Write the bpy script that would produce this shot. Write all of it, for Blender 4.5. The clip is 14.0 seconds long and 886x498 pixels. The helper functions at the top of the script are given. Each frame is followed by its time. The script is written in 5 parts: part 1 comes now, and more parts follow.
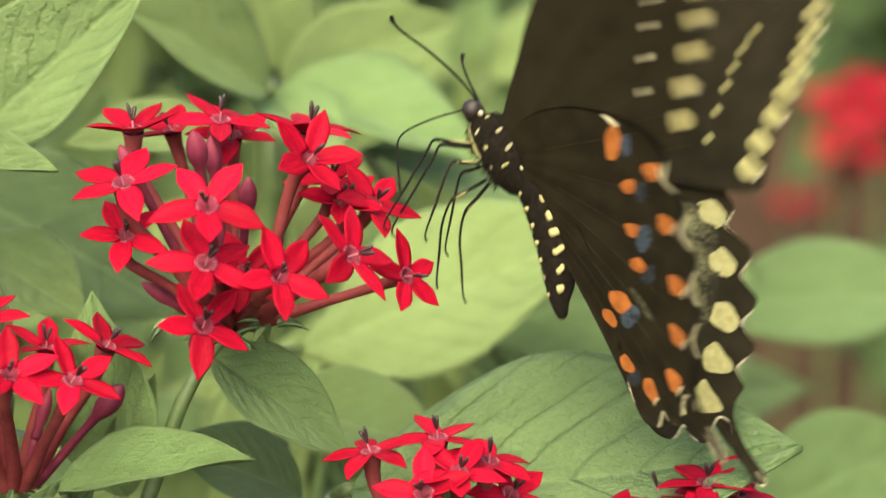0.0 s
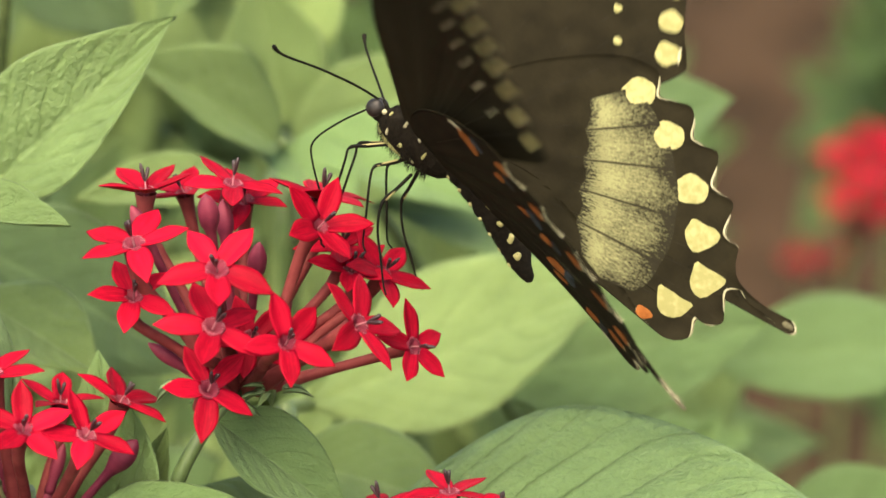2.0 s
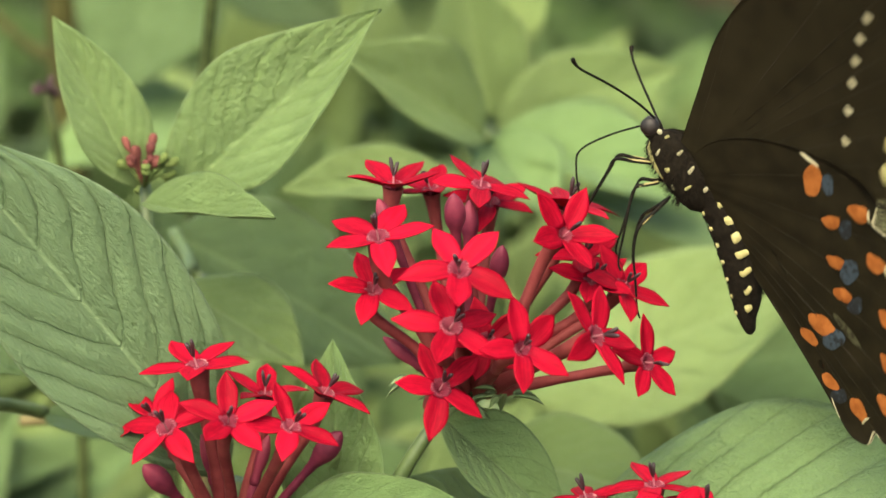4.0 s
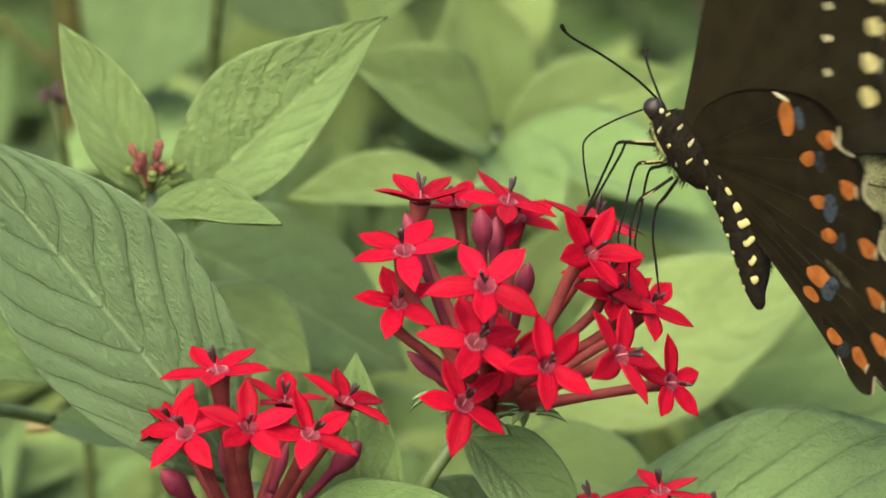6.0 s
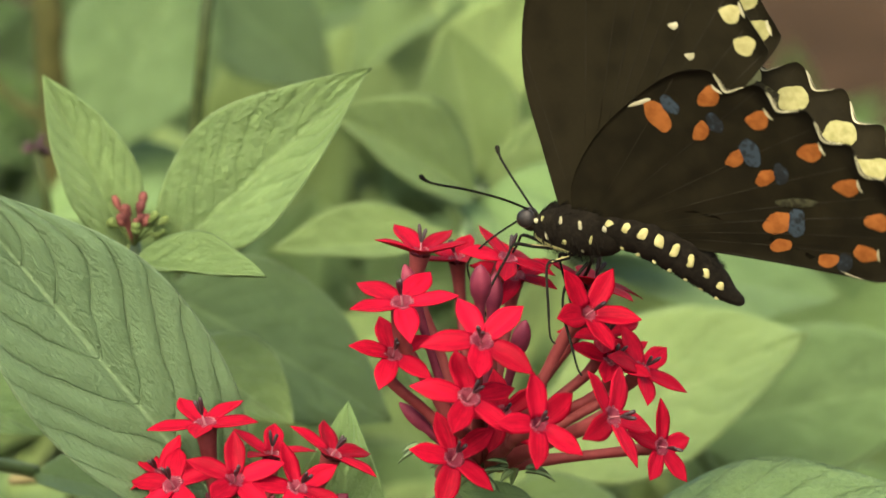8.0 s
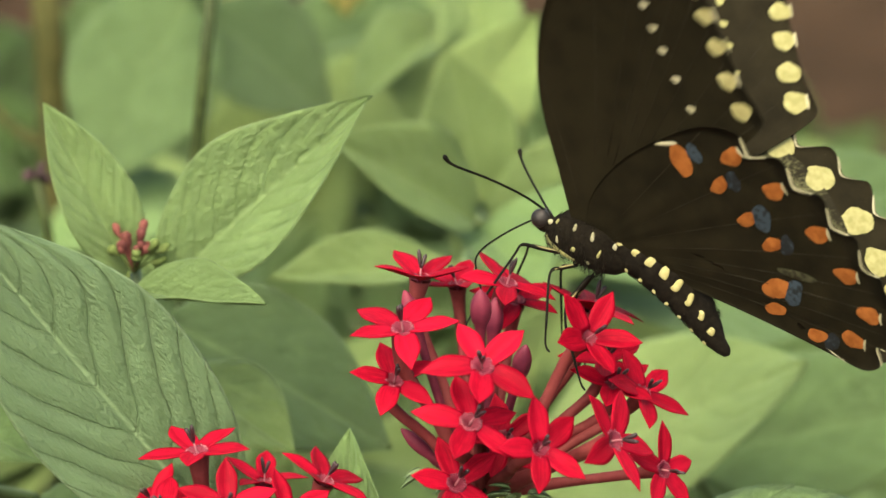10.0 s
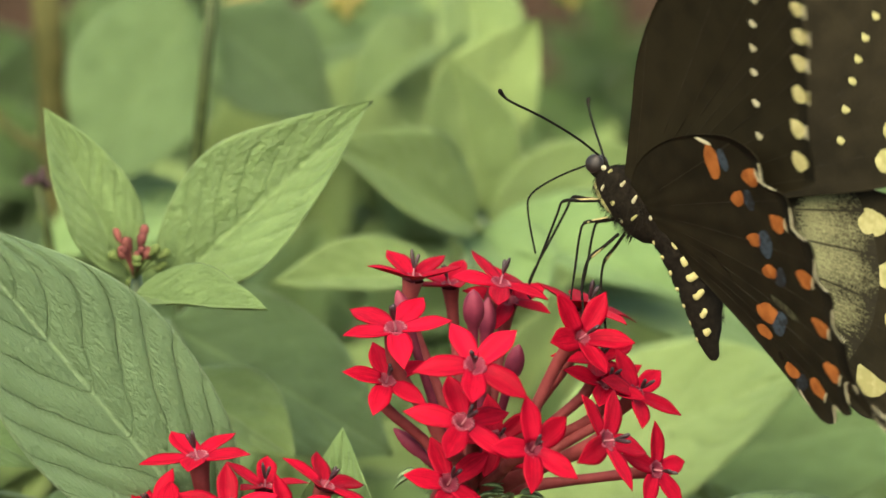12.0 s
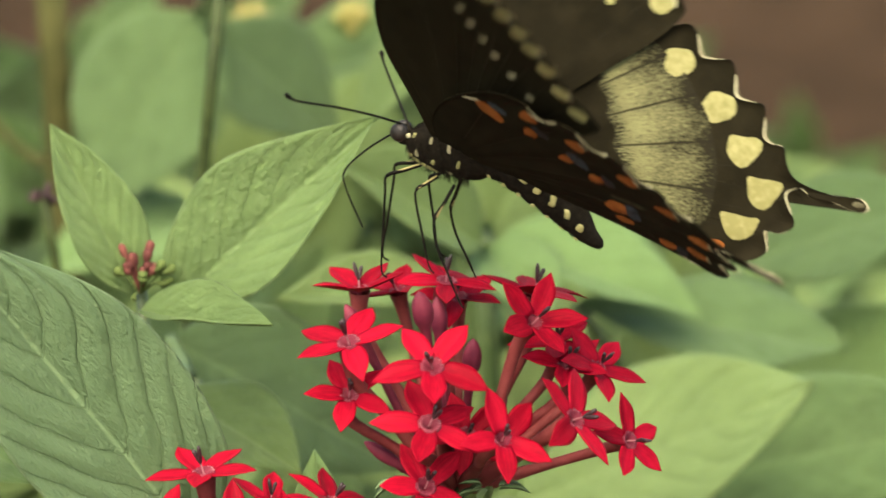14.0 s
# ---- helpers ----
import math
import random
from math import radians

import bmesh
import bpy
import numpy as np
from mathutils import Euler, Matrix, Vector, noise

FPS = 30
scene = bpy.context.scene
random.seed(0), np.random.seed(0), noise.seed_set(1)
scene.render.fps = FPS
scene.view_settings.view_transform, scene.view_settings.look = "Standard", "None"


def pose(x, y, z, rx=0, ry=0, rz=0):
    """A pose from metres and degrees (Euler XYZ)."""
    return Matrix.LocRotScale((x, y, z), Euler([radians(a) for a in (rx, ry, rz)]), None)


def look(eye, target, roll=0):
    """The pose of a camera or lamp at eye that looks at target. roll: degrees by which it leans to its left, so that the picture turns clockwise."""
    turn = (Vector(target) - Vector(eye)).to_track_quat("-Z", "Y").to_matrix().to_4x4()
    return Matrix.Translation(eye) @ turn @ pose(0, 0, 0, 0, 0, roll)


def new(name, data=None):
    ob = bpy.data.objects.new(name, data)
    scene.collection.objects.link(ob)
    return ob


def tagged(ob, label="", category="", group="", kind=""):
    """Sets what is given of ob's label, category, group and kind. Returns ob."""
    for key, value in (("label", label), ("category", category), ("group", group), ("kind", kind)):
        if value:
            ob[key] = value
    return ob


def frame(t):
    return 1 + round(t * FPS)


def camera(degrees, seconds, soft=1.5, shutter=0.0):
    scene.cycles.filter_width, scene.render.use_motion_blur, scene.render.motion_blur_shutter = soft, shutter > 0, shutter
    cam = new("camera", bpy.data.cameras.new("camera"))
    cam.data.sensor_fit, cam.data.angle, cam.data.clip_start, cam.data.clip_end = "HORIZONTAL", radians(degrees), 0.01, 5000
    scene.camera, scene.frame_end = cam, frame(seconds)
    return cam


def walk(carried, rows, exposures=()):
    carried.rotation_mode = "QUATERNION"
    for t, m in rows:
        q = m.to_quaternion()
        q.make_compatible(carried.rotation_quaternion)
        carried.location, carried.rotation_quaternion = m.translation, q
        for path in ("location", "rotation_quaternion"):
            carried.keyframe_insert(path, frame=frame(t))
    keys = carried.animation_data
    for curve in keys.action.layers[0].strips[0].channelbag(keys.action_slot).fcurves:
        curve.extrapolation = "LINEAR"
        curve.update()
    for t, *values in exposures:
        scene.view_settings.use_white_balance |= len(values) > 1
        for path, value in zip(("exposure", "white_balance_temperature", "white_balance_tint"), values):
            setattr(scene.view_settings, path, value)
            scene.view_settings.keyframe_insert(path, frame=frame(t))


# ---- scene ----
# The bed of flowers is laid out in a frame that tips with the gaze, 20 degrees
# down: x right, y away, z up across the gaze; its origin lies at the flowers.
DIST = 0.60                       # camera to flowers, metres
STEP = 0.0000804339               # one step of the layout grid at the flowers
TIP = pose(0, 0, 0.62, -20, 0, 0)


def spot(u, v, away=0.0):
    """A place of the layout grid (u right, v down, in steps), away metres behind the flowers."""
    k = STEP * (DIST + away) / DIST
    return Vector(((u - 784) * k, away, (441 - v) * k))


# ---- camera ----
cam = camera(12.0, 14.0, soft=1.5, shutter=0.5)
cam.data.dof.use_dof = True
cam.data.dof.focus_distance = 0.598
cam.data.dof.aperture_fstop = 19.0
# seconds, yaw and pitch in degrees
PAN = [
    (0.0, -2.81, -1.78), (0.5, -2.77, -1.50), (1.0, -2.70, -1.11), (1.5, -2.64, -1.02), (2.0, -2.65, -1.04),
    (2.5, -1.84, -0.98), (3.0, -0.115, -0.99), (3.2, 0.0, -1.02), (5.3, 0.33, -1.21), (5.5, 0.27, -1.206), (6.0, 0.22, -1.05),
    (6.5, 0.17, -0.95), (7.0, 0.085, -0.837), (7.5, 0.054, -0.645), (8.0, 0.0, -0.346), (8.5, 0.023, -0.246),
    (9.0, 0.0, 0.0), (9.2, 0.0, 0.0), (11.3, 0.015, 0.085), (11.5, 0.0, 0.085), (12.0, 0.015, 0.10), (12.5, 0.0, 0.092),
    (13.0, 0.03, 0.107), (13.5, 0.038, 0.10), (14.0, 0.092, 0.315),
]
walk(cam, [(t, TIP @ pose(0, -DIST, 0, 90 + p, 0, y)) for t, y, p in PAN], [(0.0, 2.13, 7950, 5), (2.0, 2.12, 7950, 5), (3.2, 2.02, 7850, 3), (6.5, 1.94, 7800, 2), (14.0, 1.94, 7800, 2)])

# ---- light: a bright overcast sky ----
world = bpy.data.worlds.new("sky")
scene.world = world
world.use_nodes = True
wn = world.node_tree
sky = wn.nodes.new("ShaderNodeTexSky")
sky.sky_type, sky.sun_disc = "NISHITA", False
sky.sun_elevation, sky.sun_rotation = radians(55), radians(200)
sky.air_density, sky.dust_density, sky.ozone_density = 1.0, 4.0, 1.0
wn.links.new(sky.outputs[0], wn.nodes["Background"].inputs[0])
wn.nodes["Background"].inputs[1].default_value = 0.138
sun = new("sun", bpy.data.lights.new("sun", "SUN"))
sun.data.energy, sun.data.angle, sun.data.color = 1.45, radians(60), (1.0, 0.96, 0.88)
sun.matrix_world = look((-0.5, -1.2, 2.4), (0, 0, 0))


# ---- materials ----
def material(name, rough=0.5, **sockets):
    m = bpy.data.materials.new(name)
    m.use_nodes = True
    b = m.node_tree.nodes["Principled BSDF"]
    b.inputs["Roughness"].default_value = rough
    for k, v in sockets.items():
        b.inputs[k.replace("_", " ")].default_value = v
    return m, m.node_tree, b


def math_node(nt, op, a, b=None):
    n = nt.nodes.new("ShaderNodeMath")
    n.operation = op
    for i, x in enumerate((a, b)):
        if x is None:
            continue
        if isinstance(x, (int, float)):
            n.inputs[i].default_value = x
        else:
            nt.links.new(x, n.inputs[i])
    return n.outputs[0]


def mix(nt, fac, a, b, blend="MIX"):
    n = nt.nodes.new("ShaderNodeMix")
    n.data_type, n.blend_type = "RGBA", blend
    for i, x in ((0, fac), (6, a), (7, b)):
        if isinstance(x, (int, float)):
            n.inputs[i].default_value = x
        elif isinstance(x, tuple):
            n.inputs[i].default_value = (*x, 1)
        else:
            nt.links.new(x, n.inputs[i])
    return n.outputs[2]


def ramp(nt, fac, *stops):
    n = nt.nodes.new("ShaderNodeValToRGB")
    e = n.color_ramp.elements
    while len(e) < len(stops):
        e.new(0.5)
    for el, (p, c) in zip(e, stops):
        el.position, el.color = p, (*c, 1) if isinstance(c, tuple) else (c, c, c, 1)
    nt.links.new(fac, n.inputs[0])
    return n.outputs[0]


def noise_tex(nt, scale, detail=3.0, rough=0.5, coords="Object"):
    t = nt.nodes.new("ShaderNodeTexCoord")
    n = nt.nodes.new("ShaderNodeTexNoise")
    n.inputs["Scale"].default_value, n.inputs["Detail"].default_value, n.inputs["Roughness"].default_value = scale, detail, rough
    nt.links.new(t.outputs[coords], n.inputs["Vector"])
    return n.outputs["Fac"]


def bump(nt, b, height, strength=0.3, dist=0.0003):
    n = nt.nodes.new("ShaderNodeBump")
    n.inputs["Strength"].default_value, n.inputs["Distance"].default_value = strength, dist
    nt.links.new(height, n.inputs["Height"])
    nt.links.new(n.outputs[0], b.inputs["Normal"])


VEINS = 8.0                        # pairs of side veins on a leaf


def leaf_material(name, dark, light, vein, rough=0.46, through_light=0.22, near=False):
    m, nt, b = material(name, rough)
    b.inputs["Specular IOR Level"].default_value = 0.38
    uv = nt.nodes.new("ShaderNodeUVMap")
    sep = nt.nodes.new("ShaderNodeSeparateXYZ")
    nt.links.new(uv.outputs[0], sep.inputs[0])
    u = math_node(nt, "ABSOLUTE", math_node(nt, "SUBTRACT", sep.outputs[0], 0.5))      # 0 at the midrib, 0.5 at the edge
    v = sep.outputs[1]
    bend = math_node(nt, "ADD", math_node(nt, "MULTIPLY", u, 0.46), math_node(nt, "MULTIPLY", math_node(nt, "POWER", math_node(nt, "MULTIPLY", u, 2.0), 2.0), 0.15))
    lumps = noise_tex(nt, 70.0 if near else 26.0, 4.0, 0.6)
    drift = noise_tex(nt, 3.2, 2.0)
    patchy = ramp(nt, noise_tex(nt, 6.0, 2.0), (0.34, 0.60 if near else 0.35), (0.62, 1.0))            # veins show more in some places
    wob = math_node(nt, "MULTIPLY", math_node(nt, "SINE", math_node(nt, "ADD", math_node(nt, "MULTIPLY", sep.outputs[0], 7.0), math_node(nt, "MULTIPLY", v, 12.0))), 0.013)
    phase = math_node(nt, "FRACT", math_node(nt, "ADD", math_node(nt, "MULTIPLY", math_node(nt, "ADD", math_node(nt, "SUBTRACT", v, bend), wob), VEINS), math_node(nt, "ADD", math_node(nt, "MULTIPLY", math_node(nt, "SUBTRACT", lumps, 0.5), 0.14), math_node(nt, "MULTIPLY", math_node(nt, "SUBTRACT", drift, 0.5), 0.8))))
    side = math_node(nt, "ABSOLUTE", math_node(nt, "SUBTRACT", phase, 0.5))            # 0.5 on a vein
    side_mask = math_node(nt, "MULTIPLY", ramp(nt, side, (0.455, 0.0), (0.495, 1.0)), patchy)
    rib_mask = ramp(nt, u, (0.004, 1.0), (0.017, 0.0))
    veins = math_node(nt, "MAXIMUM", math_node(nt, "MULTIPLY", side_mask, 0.25), rib_mask)
    big = math_node(nt, "ADD", math_node(nt, "MULTIPLY", noise_tex(nt, 7.0, 4.0), 0.6), math_node(nt, "MULTIPLY", noise_tex(nt, 70.0, 4.0), 0.4))
    fine = noise_tex(nt, 900.0, 4.0, 0.6)
    info = nt.nodes.new("ShaderNodeObjectInfo")
    tone = math_node(nt, "ADD", math_node(nt, "MULTIPLY", big, 0.65), math_node(nt, "MULTIPLY", info.outputs["Random"], 0.4))
    col = ramp(nt, tone, (0.36, tuple(c * 0.76 for c in dark)), (0.70, tuple(c * 1.17 for c in light)))
    col = mix(nt, math_node(nt, "MULTIPLY", fine, 0.5), col, tuple(c * 0.72 for c in dark))
    # shade in the folds along the side veins, painted as darker green
    crease_shade = ramp(nt, math_node(nt, "FRACT", math_node(nt, "ADD", phase, 0.035)), (0.965, 0.0), (0.992, 1.0)) if near else ramp(nt, side, (0.442, 0.0), (0.475, 1.0))
    col = mix(nt, math_node(nt, "MULTIPLY", math_node(nt, "MULTIPLY", crease_shade, patchy), 0.85 if near else 0.42), col, tuple(c * 0.5 for c in dark))
    if near:                                   # a net of fine veins between the side veins
        flow = nt.nodes.new("ShaderNodeCombineXYZ")
        nt.links.new(math_node(nt, "MULTIPLY", phase, 2.4), flow.inputs[0])
        nt.links.new(math_node(nt, "MULTIPLY", sep.outputs[0], 26.0), flow.inputs[1])
        web = nt.nodes.new("ShaderNodeTexVoronoi")
        web.feature = "DISTANCE_TO_EDGE"
        web.inputs["Scale"].default_value = 1.0
        nt.links.new(flow.outputs[0], web.inputs["Vector"])
        webbing = ramp(nt, web.outputs["Distance"], (0.0, 1.0), (0.09, 0.0))
        col = mix(nt, math_node(nt, "MULTIPLY", webbing, 0.16), col, tuple(c * 0.62 for c in dark))
    col = mix(nt, math_node(nt, "MULTIPLY", veins, 0.30), col, vein)
    col = mix(nt, math_node(nt, "MULTIPLY", ramp(nt, u, (0.484, 0.0), (0.494, 1.0)), 0.35), col, vein)
    specks = ramp(nt, noise_tex(nt, 420.0, 2.0), (0.74, 0.0), (0.80, 1.0))
    col = mix(nt, math_node(nt, "MULTIPLY", specks, 0.25), col, vein)
    nt.links.new(col, b.inputs["Base Color"])
    nt.links.new(ramp(nt, fine, (0.3, rough - 0.08), (0.7, rough + 0.14)), b.inputs["Roughness"])
    tc = nt.nodes.new("ShaderNodeTexCoord")
    cells = nt.nodes.new("ShaderNodeTexVoronoi")
    cells.feature = "DISTANCE_TO_EDGE"
    cells.inputs["Scale"].default_value = 46.0
    nt.links.new(tc.outputs["Object"], cells.inputs["Vector"])
    net = ramp(nt, cells.outputs["Distance"], (0.0, 0.0), (0.18, 1.0))
    h = math_node(nt, "ADD", math_node(nt, "MULTIPLY", side_mask, -1.3), math_node(nt, "ADD", math_node(nt, "MULTIPLY", fine, 0.26), math_node(nt, "ADD", math_node(nt, "MULTIPLY", net, 0.42), math_node(nt, "MULTIPLY", lumps, 3.0))))
    if near:                                   # the tissue swells between the fine veins
        grid = nt.nodes.new("ShaderNodeMapping")
        grid.inputs["Scale"].default_value = (13.0, 30.0, 1.0)
        nt.links.new(tc.outputs["Object"], grid.inputs["Vector"])
        swell = nt.nodes.new("ShaderNodeTexVoronoi")
        swell.feature = "SMOOTH_F1"
        swell.inputs["Scale"].default_value = 1.0
        nt.links.new(grid.outputs[0], swell.inputs["Vector"])
        quilt = math_node(nt, "MULTIPLY", swell.outputs["Distance"], -0.8)
        h = math_node(nt, "ADD", quilt, math_node(nt, "ADD", math_node(nt, "MULTIPLY", math_node(nt, "ADD", side_mask, math_node(nt, "MULTIPLY", webbing, 0.11)), -1.6), math_node(nt, "ADD", math_node(nt, "MULTIPLY", fine, 0.22), math_node(nt, "MULTIPLY", lumps, 1.6))))
    h = math_node(nt, "ADD", h, math_node(nt, "MULTIPLY", drift, 3.0 if near else 7.0))   # slow swells of the blade
    bump(nt, b, h, 0.75 if near else 0.70, 0.0007 if near else 0.0006)
    tr = nt.nodes.new("ShaderNodeBsdfTranslucent")
    nt.links.new(mix(nt, 0.55, col, (0.30, 0.42, 0.06)), tr.inputs[0])
    ms = nt.nodes.new("ShaderNodeMixShader")
    ms.inputs[0].default_value = through_light
    nt.links.new(b.outputs[0], ms.inputs[1])
    nt.links.new(tr.outputs[0], ms.inputs[2])
    nt.links.new(ms.outputs[0], nt.nodes["Material Output"].inputs[0])
    return m


def mottled(name, a, b_col, scale, rough=0.5, bumps=0.2, dist=0.0002, detail=3.0, spread=(0.35, 0.65), translucent=0.0, **sockets):
    """Two colours mixed by a noise, with a finer grain and bump."""
    m, nt, b = material(name, rough, **sockets)
    big, fine = noise_tex(nt, scale, detail), noise_tex(nt, scale * 7, 3.0)
    info = nt.nodes.new("ShaderNodeObjectInfo")
    f = math_node(nt, "ADD", big, math_node(nt, "MULTIPLY", math_node(nt, "SUBTRACT", info.outputs["Random"], 0.5), 0.25))
    col = ramp(nt, f, (spread[0], a), (spread[1], b_col))
    col = mix(nt, math_node(nt, "MULTIPLY", fine, 0.35), col, tuple(c * 0.7 for c in a))
    nt.links.new(col, b.inputs["Base Color"])
    bump(nt, b, math_node(nt, "ADD", big, fine), bumps, dist)
    if translucent:
        tr = nt.nodes.new("ShaderNodeBsdfTranslucent")
        nt.links.new(col, tr.inputs[0])
        ms = nt.nodes.new("ShaderNodeMixShader")
        ms.inputs[0].default_value = translucent
        nt.links.new(b.outputs[0], ms.inputs[1])
        nt.links.new(tr.outputs[0], ms.inputs[2])
        nt.links.new(ms.outputs[0], nt.nodes["Material Output"].inputs[0])
    return m


def petal_material():
    """Matt red with fine streaks along the petal, deeper towards the throat."""
    m, nt, b = material("red_petal", 0.58, Specular_IOR_Level=0.06)
    uv = nt.nodes.new("ShaderNodeUVMap")
    sep = nt.nodes.new("ShaderNodeSeparateXYZ")
    nt.links.new(uv.outputs[0], sep.inputs[0])
    stretch = nt.nodes.new("ShaderNodeCombineXYZ")
    nt.links.new(math_node(nt, "MULTIPLY", sep.outputs[0], 16.0), stretch.inputs[0])
    nt.links.new(math_node(nt, "MULTIPLY", sep.outputs[1], 2.2), stretch.inputs[1])
    info = nt.nodes.new("ShaderNodeObjectInfo")
    nt.links.new(math_node(nt, "MULTIPLY", info.outputs["Random"], 40.0), stretch.inputs[2])
    streak = nt.nodes.new("ShaderNodeTexNoise")
    streak.inputs["Scale"].default_value = 1.0
    nt.links.new(stretch.outputs[0], streak.inputs["Vector"])
    blotch = noise_tex(nt, 4.0, 3.0)
    f = math_node(nt, "ADD", math_node(nt, "MULTIPLY", streak.outputs["Fac"], 0.6), math_node(nt, "ADD", math_node(nt, "MULTIPLY", blotch, 0.4), math_node(nt, "MULTIPLY", math_node(nt, "SUBTRACT", info.outputs["Random"], 0.5), 0.3)))
    col = ramp(nt, f, (0.33, (0.19, 0.0012, 0.010)), (0.68, (0.36, 0.0034, 0.021)))
    col = mix(nt, math_node(nt, "MULTIPLY", ramp(nt, sep.outputs[1], (0.02, 1.0), (0.30, 0.0)), 0.30), col, (0.17, 0.004, 0.020))
    nt.links.new(col, b.inputs["Base Color"])
    bump(nt, b, f, 0.35, 0.0002)
    tr = nt.nodes.new("ShaderNodeBsdfTranslucent")
    nt.links.new(col, tr.inputs[0])
    ms = nt.nodes.new("ShaderNodeMixShader")
    ms.inputs[0].default_value = 0.2
    nt.links.new(b.outputs[0], ms.inputs[1])
    nt.links.new(tr.outputs[0], ms.inputs[2])
    nt.links.new(ms.outputs[0], nt.nodes["Material Output"].inputs[0])
    return m


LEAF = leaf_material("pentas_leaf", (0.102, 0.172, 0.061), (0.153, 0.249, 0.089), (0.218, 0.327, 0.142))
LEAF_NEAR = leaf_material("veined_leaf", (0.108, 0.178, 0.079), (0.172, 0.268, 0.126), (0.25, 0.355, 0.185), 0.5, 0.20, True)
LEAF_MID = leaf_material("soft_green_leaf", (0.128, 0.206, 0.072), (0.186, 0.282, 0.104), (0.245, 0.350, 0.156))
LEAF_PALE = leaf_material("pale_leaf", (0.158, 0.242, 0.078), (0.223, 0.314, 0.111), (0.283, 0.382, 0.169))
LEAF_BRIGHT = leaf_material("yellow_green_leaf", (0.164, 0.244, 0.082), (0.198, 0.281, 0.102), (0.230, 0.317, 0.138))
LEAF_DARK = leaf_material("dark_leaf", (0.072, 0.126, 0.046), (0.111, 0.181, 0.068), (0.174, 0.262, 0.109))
STEM = mottled("green_stem", (0.055, 0.092, 0.028), (0.10, 0.14, 0.048), 300, 0.5)
STEM_DARK = mottled("olive_stem", (0.026, 0.040, 0.012), (0.055, 0.075, 0.024), 300, 0.6, Specular_IOR_Level=0.2)
BARK = mottled("brown_bark", (0.036, 0.040, 0.013), (0.066, 0.064, 0.022), 200, 0.8, 0.5, 0.0006, Specular_IOR_Level=0.1)
PETAL = petal_material()
TUBE = mottled("wine_red_tube", (0.115, 0.016, 0.018), (0.190, 0.038, 0.038), 260, 0.65, Specular_IOR_Level=0.15)
THROAT = mottled("pink_throat", (0.13, 0.010, 0.026), (0.21, 0.036, 0.056), 1500, 0.6, 0.4, Specular_IOR_Level=0.15)
THROAT_HAIR = mottled("pale_throat_hair", (0.25, 0.075, 0.10), (0.36, 0.15, 0.17), 900, 0.6, Specular_IOR_Level=0.1)
STIGMA = mottled("maroon_stigma", (0.010, 0.004, 0.005), (0.030, 0.008, 0.012), 900, 0.5)
BUD = mottled("purple_bud", (0.085, 0.009, 0.024), (0.17, 0.022, 0.042), 300, 0.6, Specular_IOR_Level=0.2)
SEPAL = mottled("green_sepal", (0.05, 0.09, 0.03), (0.09, 0.14, 0.05), 500, 0.55)
SOIL = mottled("brown_mulch", (0.015, 0.009, 0.0045), (0.046, 0.027, 0.015), 14, 0.9, 0.8, 0.01, 6.0, Specular_IOR_Level=0.05)
WING_UP = mottled("black_wing_scales", (0.0078, 0.0064, 0.0032), (0.0142, 0.0116, 0.0060), 260, 0.85, 0.3, 0.0001, Specular_IOR_Level=0.05)
WING_UNDER = mottled("brown_black_wing_scales", (0.0066, 0.0054, 0.0025), (0.0118, 0.0096, 0.0045), 260, 0.85, 0.3, 0.0001, Specular_IOR_Level=0.05)
HAIR = mottled("black_body_hair", (0.0075, 0.006, 0.0042), (0.017, 0.0135, 0.009), 1500, 0.85, 0.8, 0.0004, Specular_IOR_Level=0.05)
CREAM = mottled("cream_yellow_scales", (0.192, 0.180, 0.072), (0.272, 0.256, 0.115), 900, 0.75, Specular_IOR_Level=0.08)
# naturally paler underside cream, lightened further to make up for weak light there
CREAM_LIT = mottled("lit_cream_scales", (0.26, 0.235, 0.098), (0.35, 0.320, 0.150), 900, 0.75, Specular_IOR_Level=0.08)
WHITE = mottled("white_scales", (0.24, 0.222, 0.135), (0.36, 0.335, 0.22), 900, 0.75, Specular_IOR_Level=0.08)
ORANGE = mottled("orange_scales", (0.155, 0.047, 0.010), (0.245, 0.083, 0.021), 700, 0.75, Specular_IOR_Level=0.08)
BLUE = mottled("blue_grey_scales", (0.026, 0.038, 0.048), (0.007, 0.007, 0.006), 1300, 0.75, Specular_IOR_Level=0.1, spread=(0.36, 0.56))
OLIVE = mottled("olive_dusted_scales", (0.040, 0.040, 0.021), (0.012, 0.010, 0.006), 1300, 0.8, Specular_IOR_Level=0.06, spread=(0.42, 0.62))
BAND_DUST = mottled("grey_dusted_scales", (0.085, 0.078, 0.046), (0.020, 0.017, 0.010), 1300, 0.8, Specular_IOR_Level=0.06)
EYE = mottled("dark_eye", (0.011, 0.009, 0.008), (0.024, 0.019, 0.017), 900, 0.4, Specular_IOR_Level=0.22)
LEG = mottled("black_leg", (0.004, 0.0035, 0.0025), (0.010, 0.0085, 0.0055), 700, 0.6, Specular_IOR_Level=0.06)
LEG_PALE = mottled("pale_yellow_leg", (0.19, 0.16, 0.07), (0.29, 0.25, 0.12), 700, 0.75, Specular_IOR_Level=0.08)


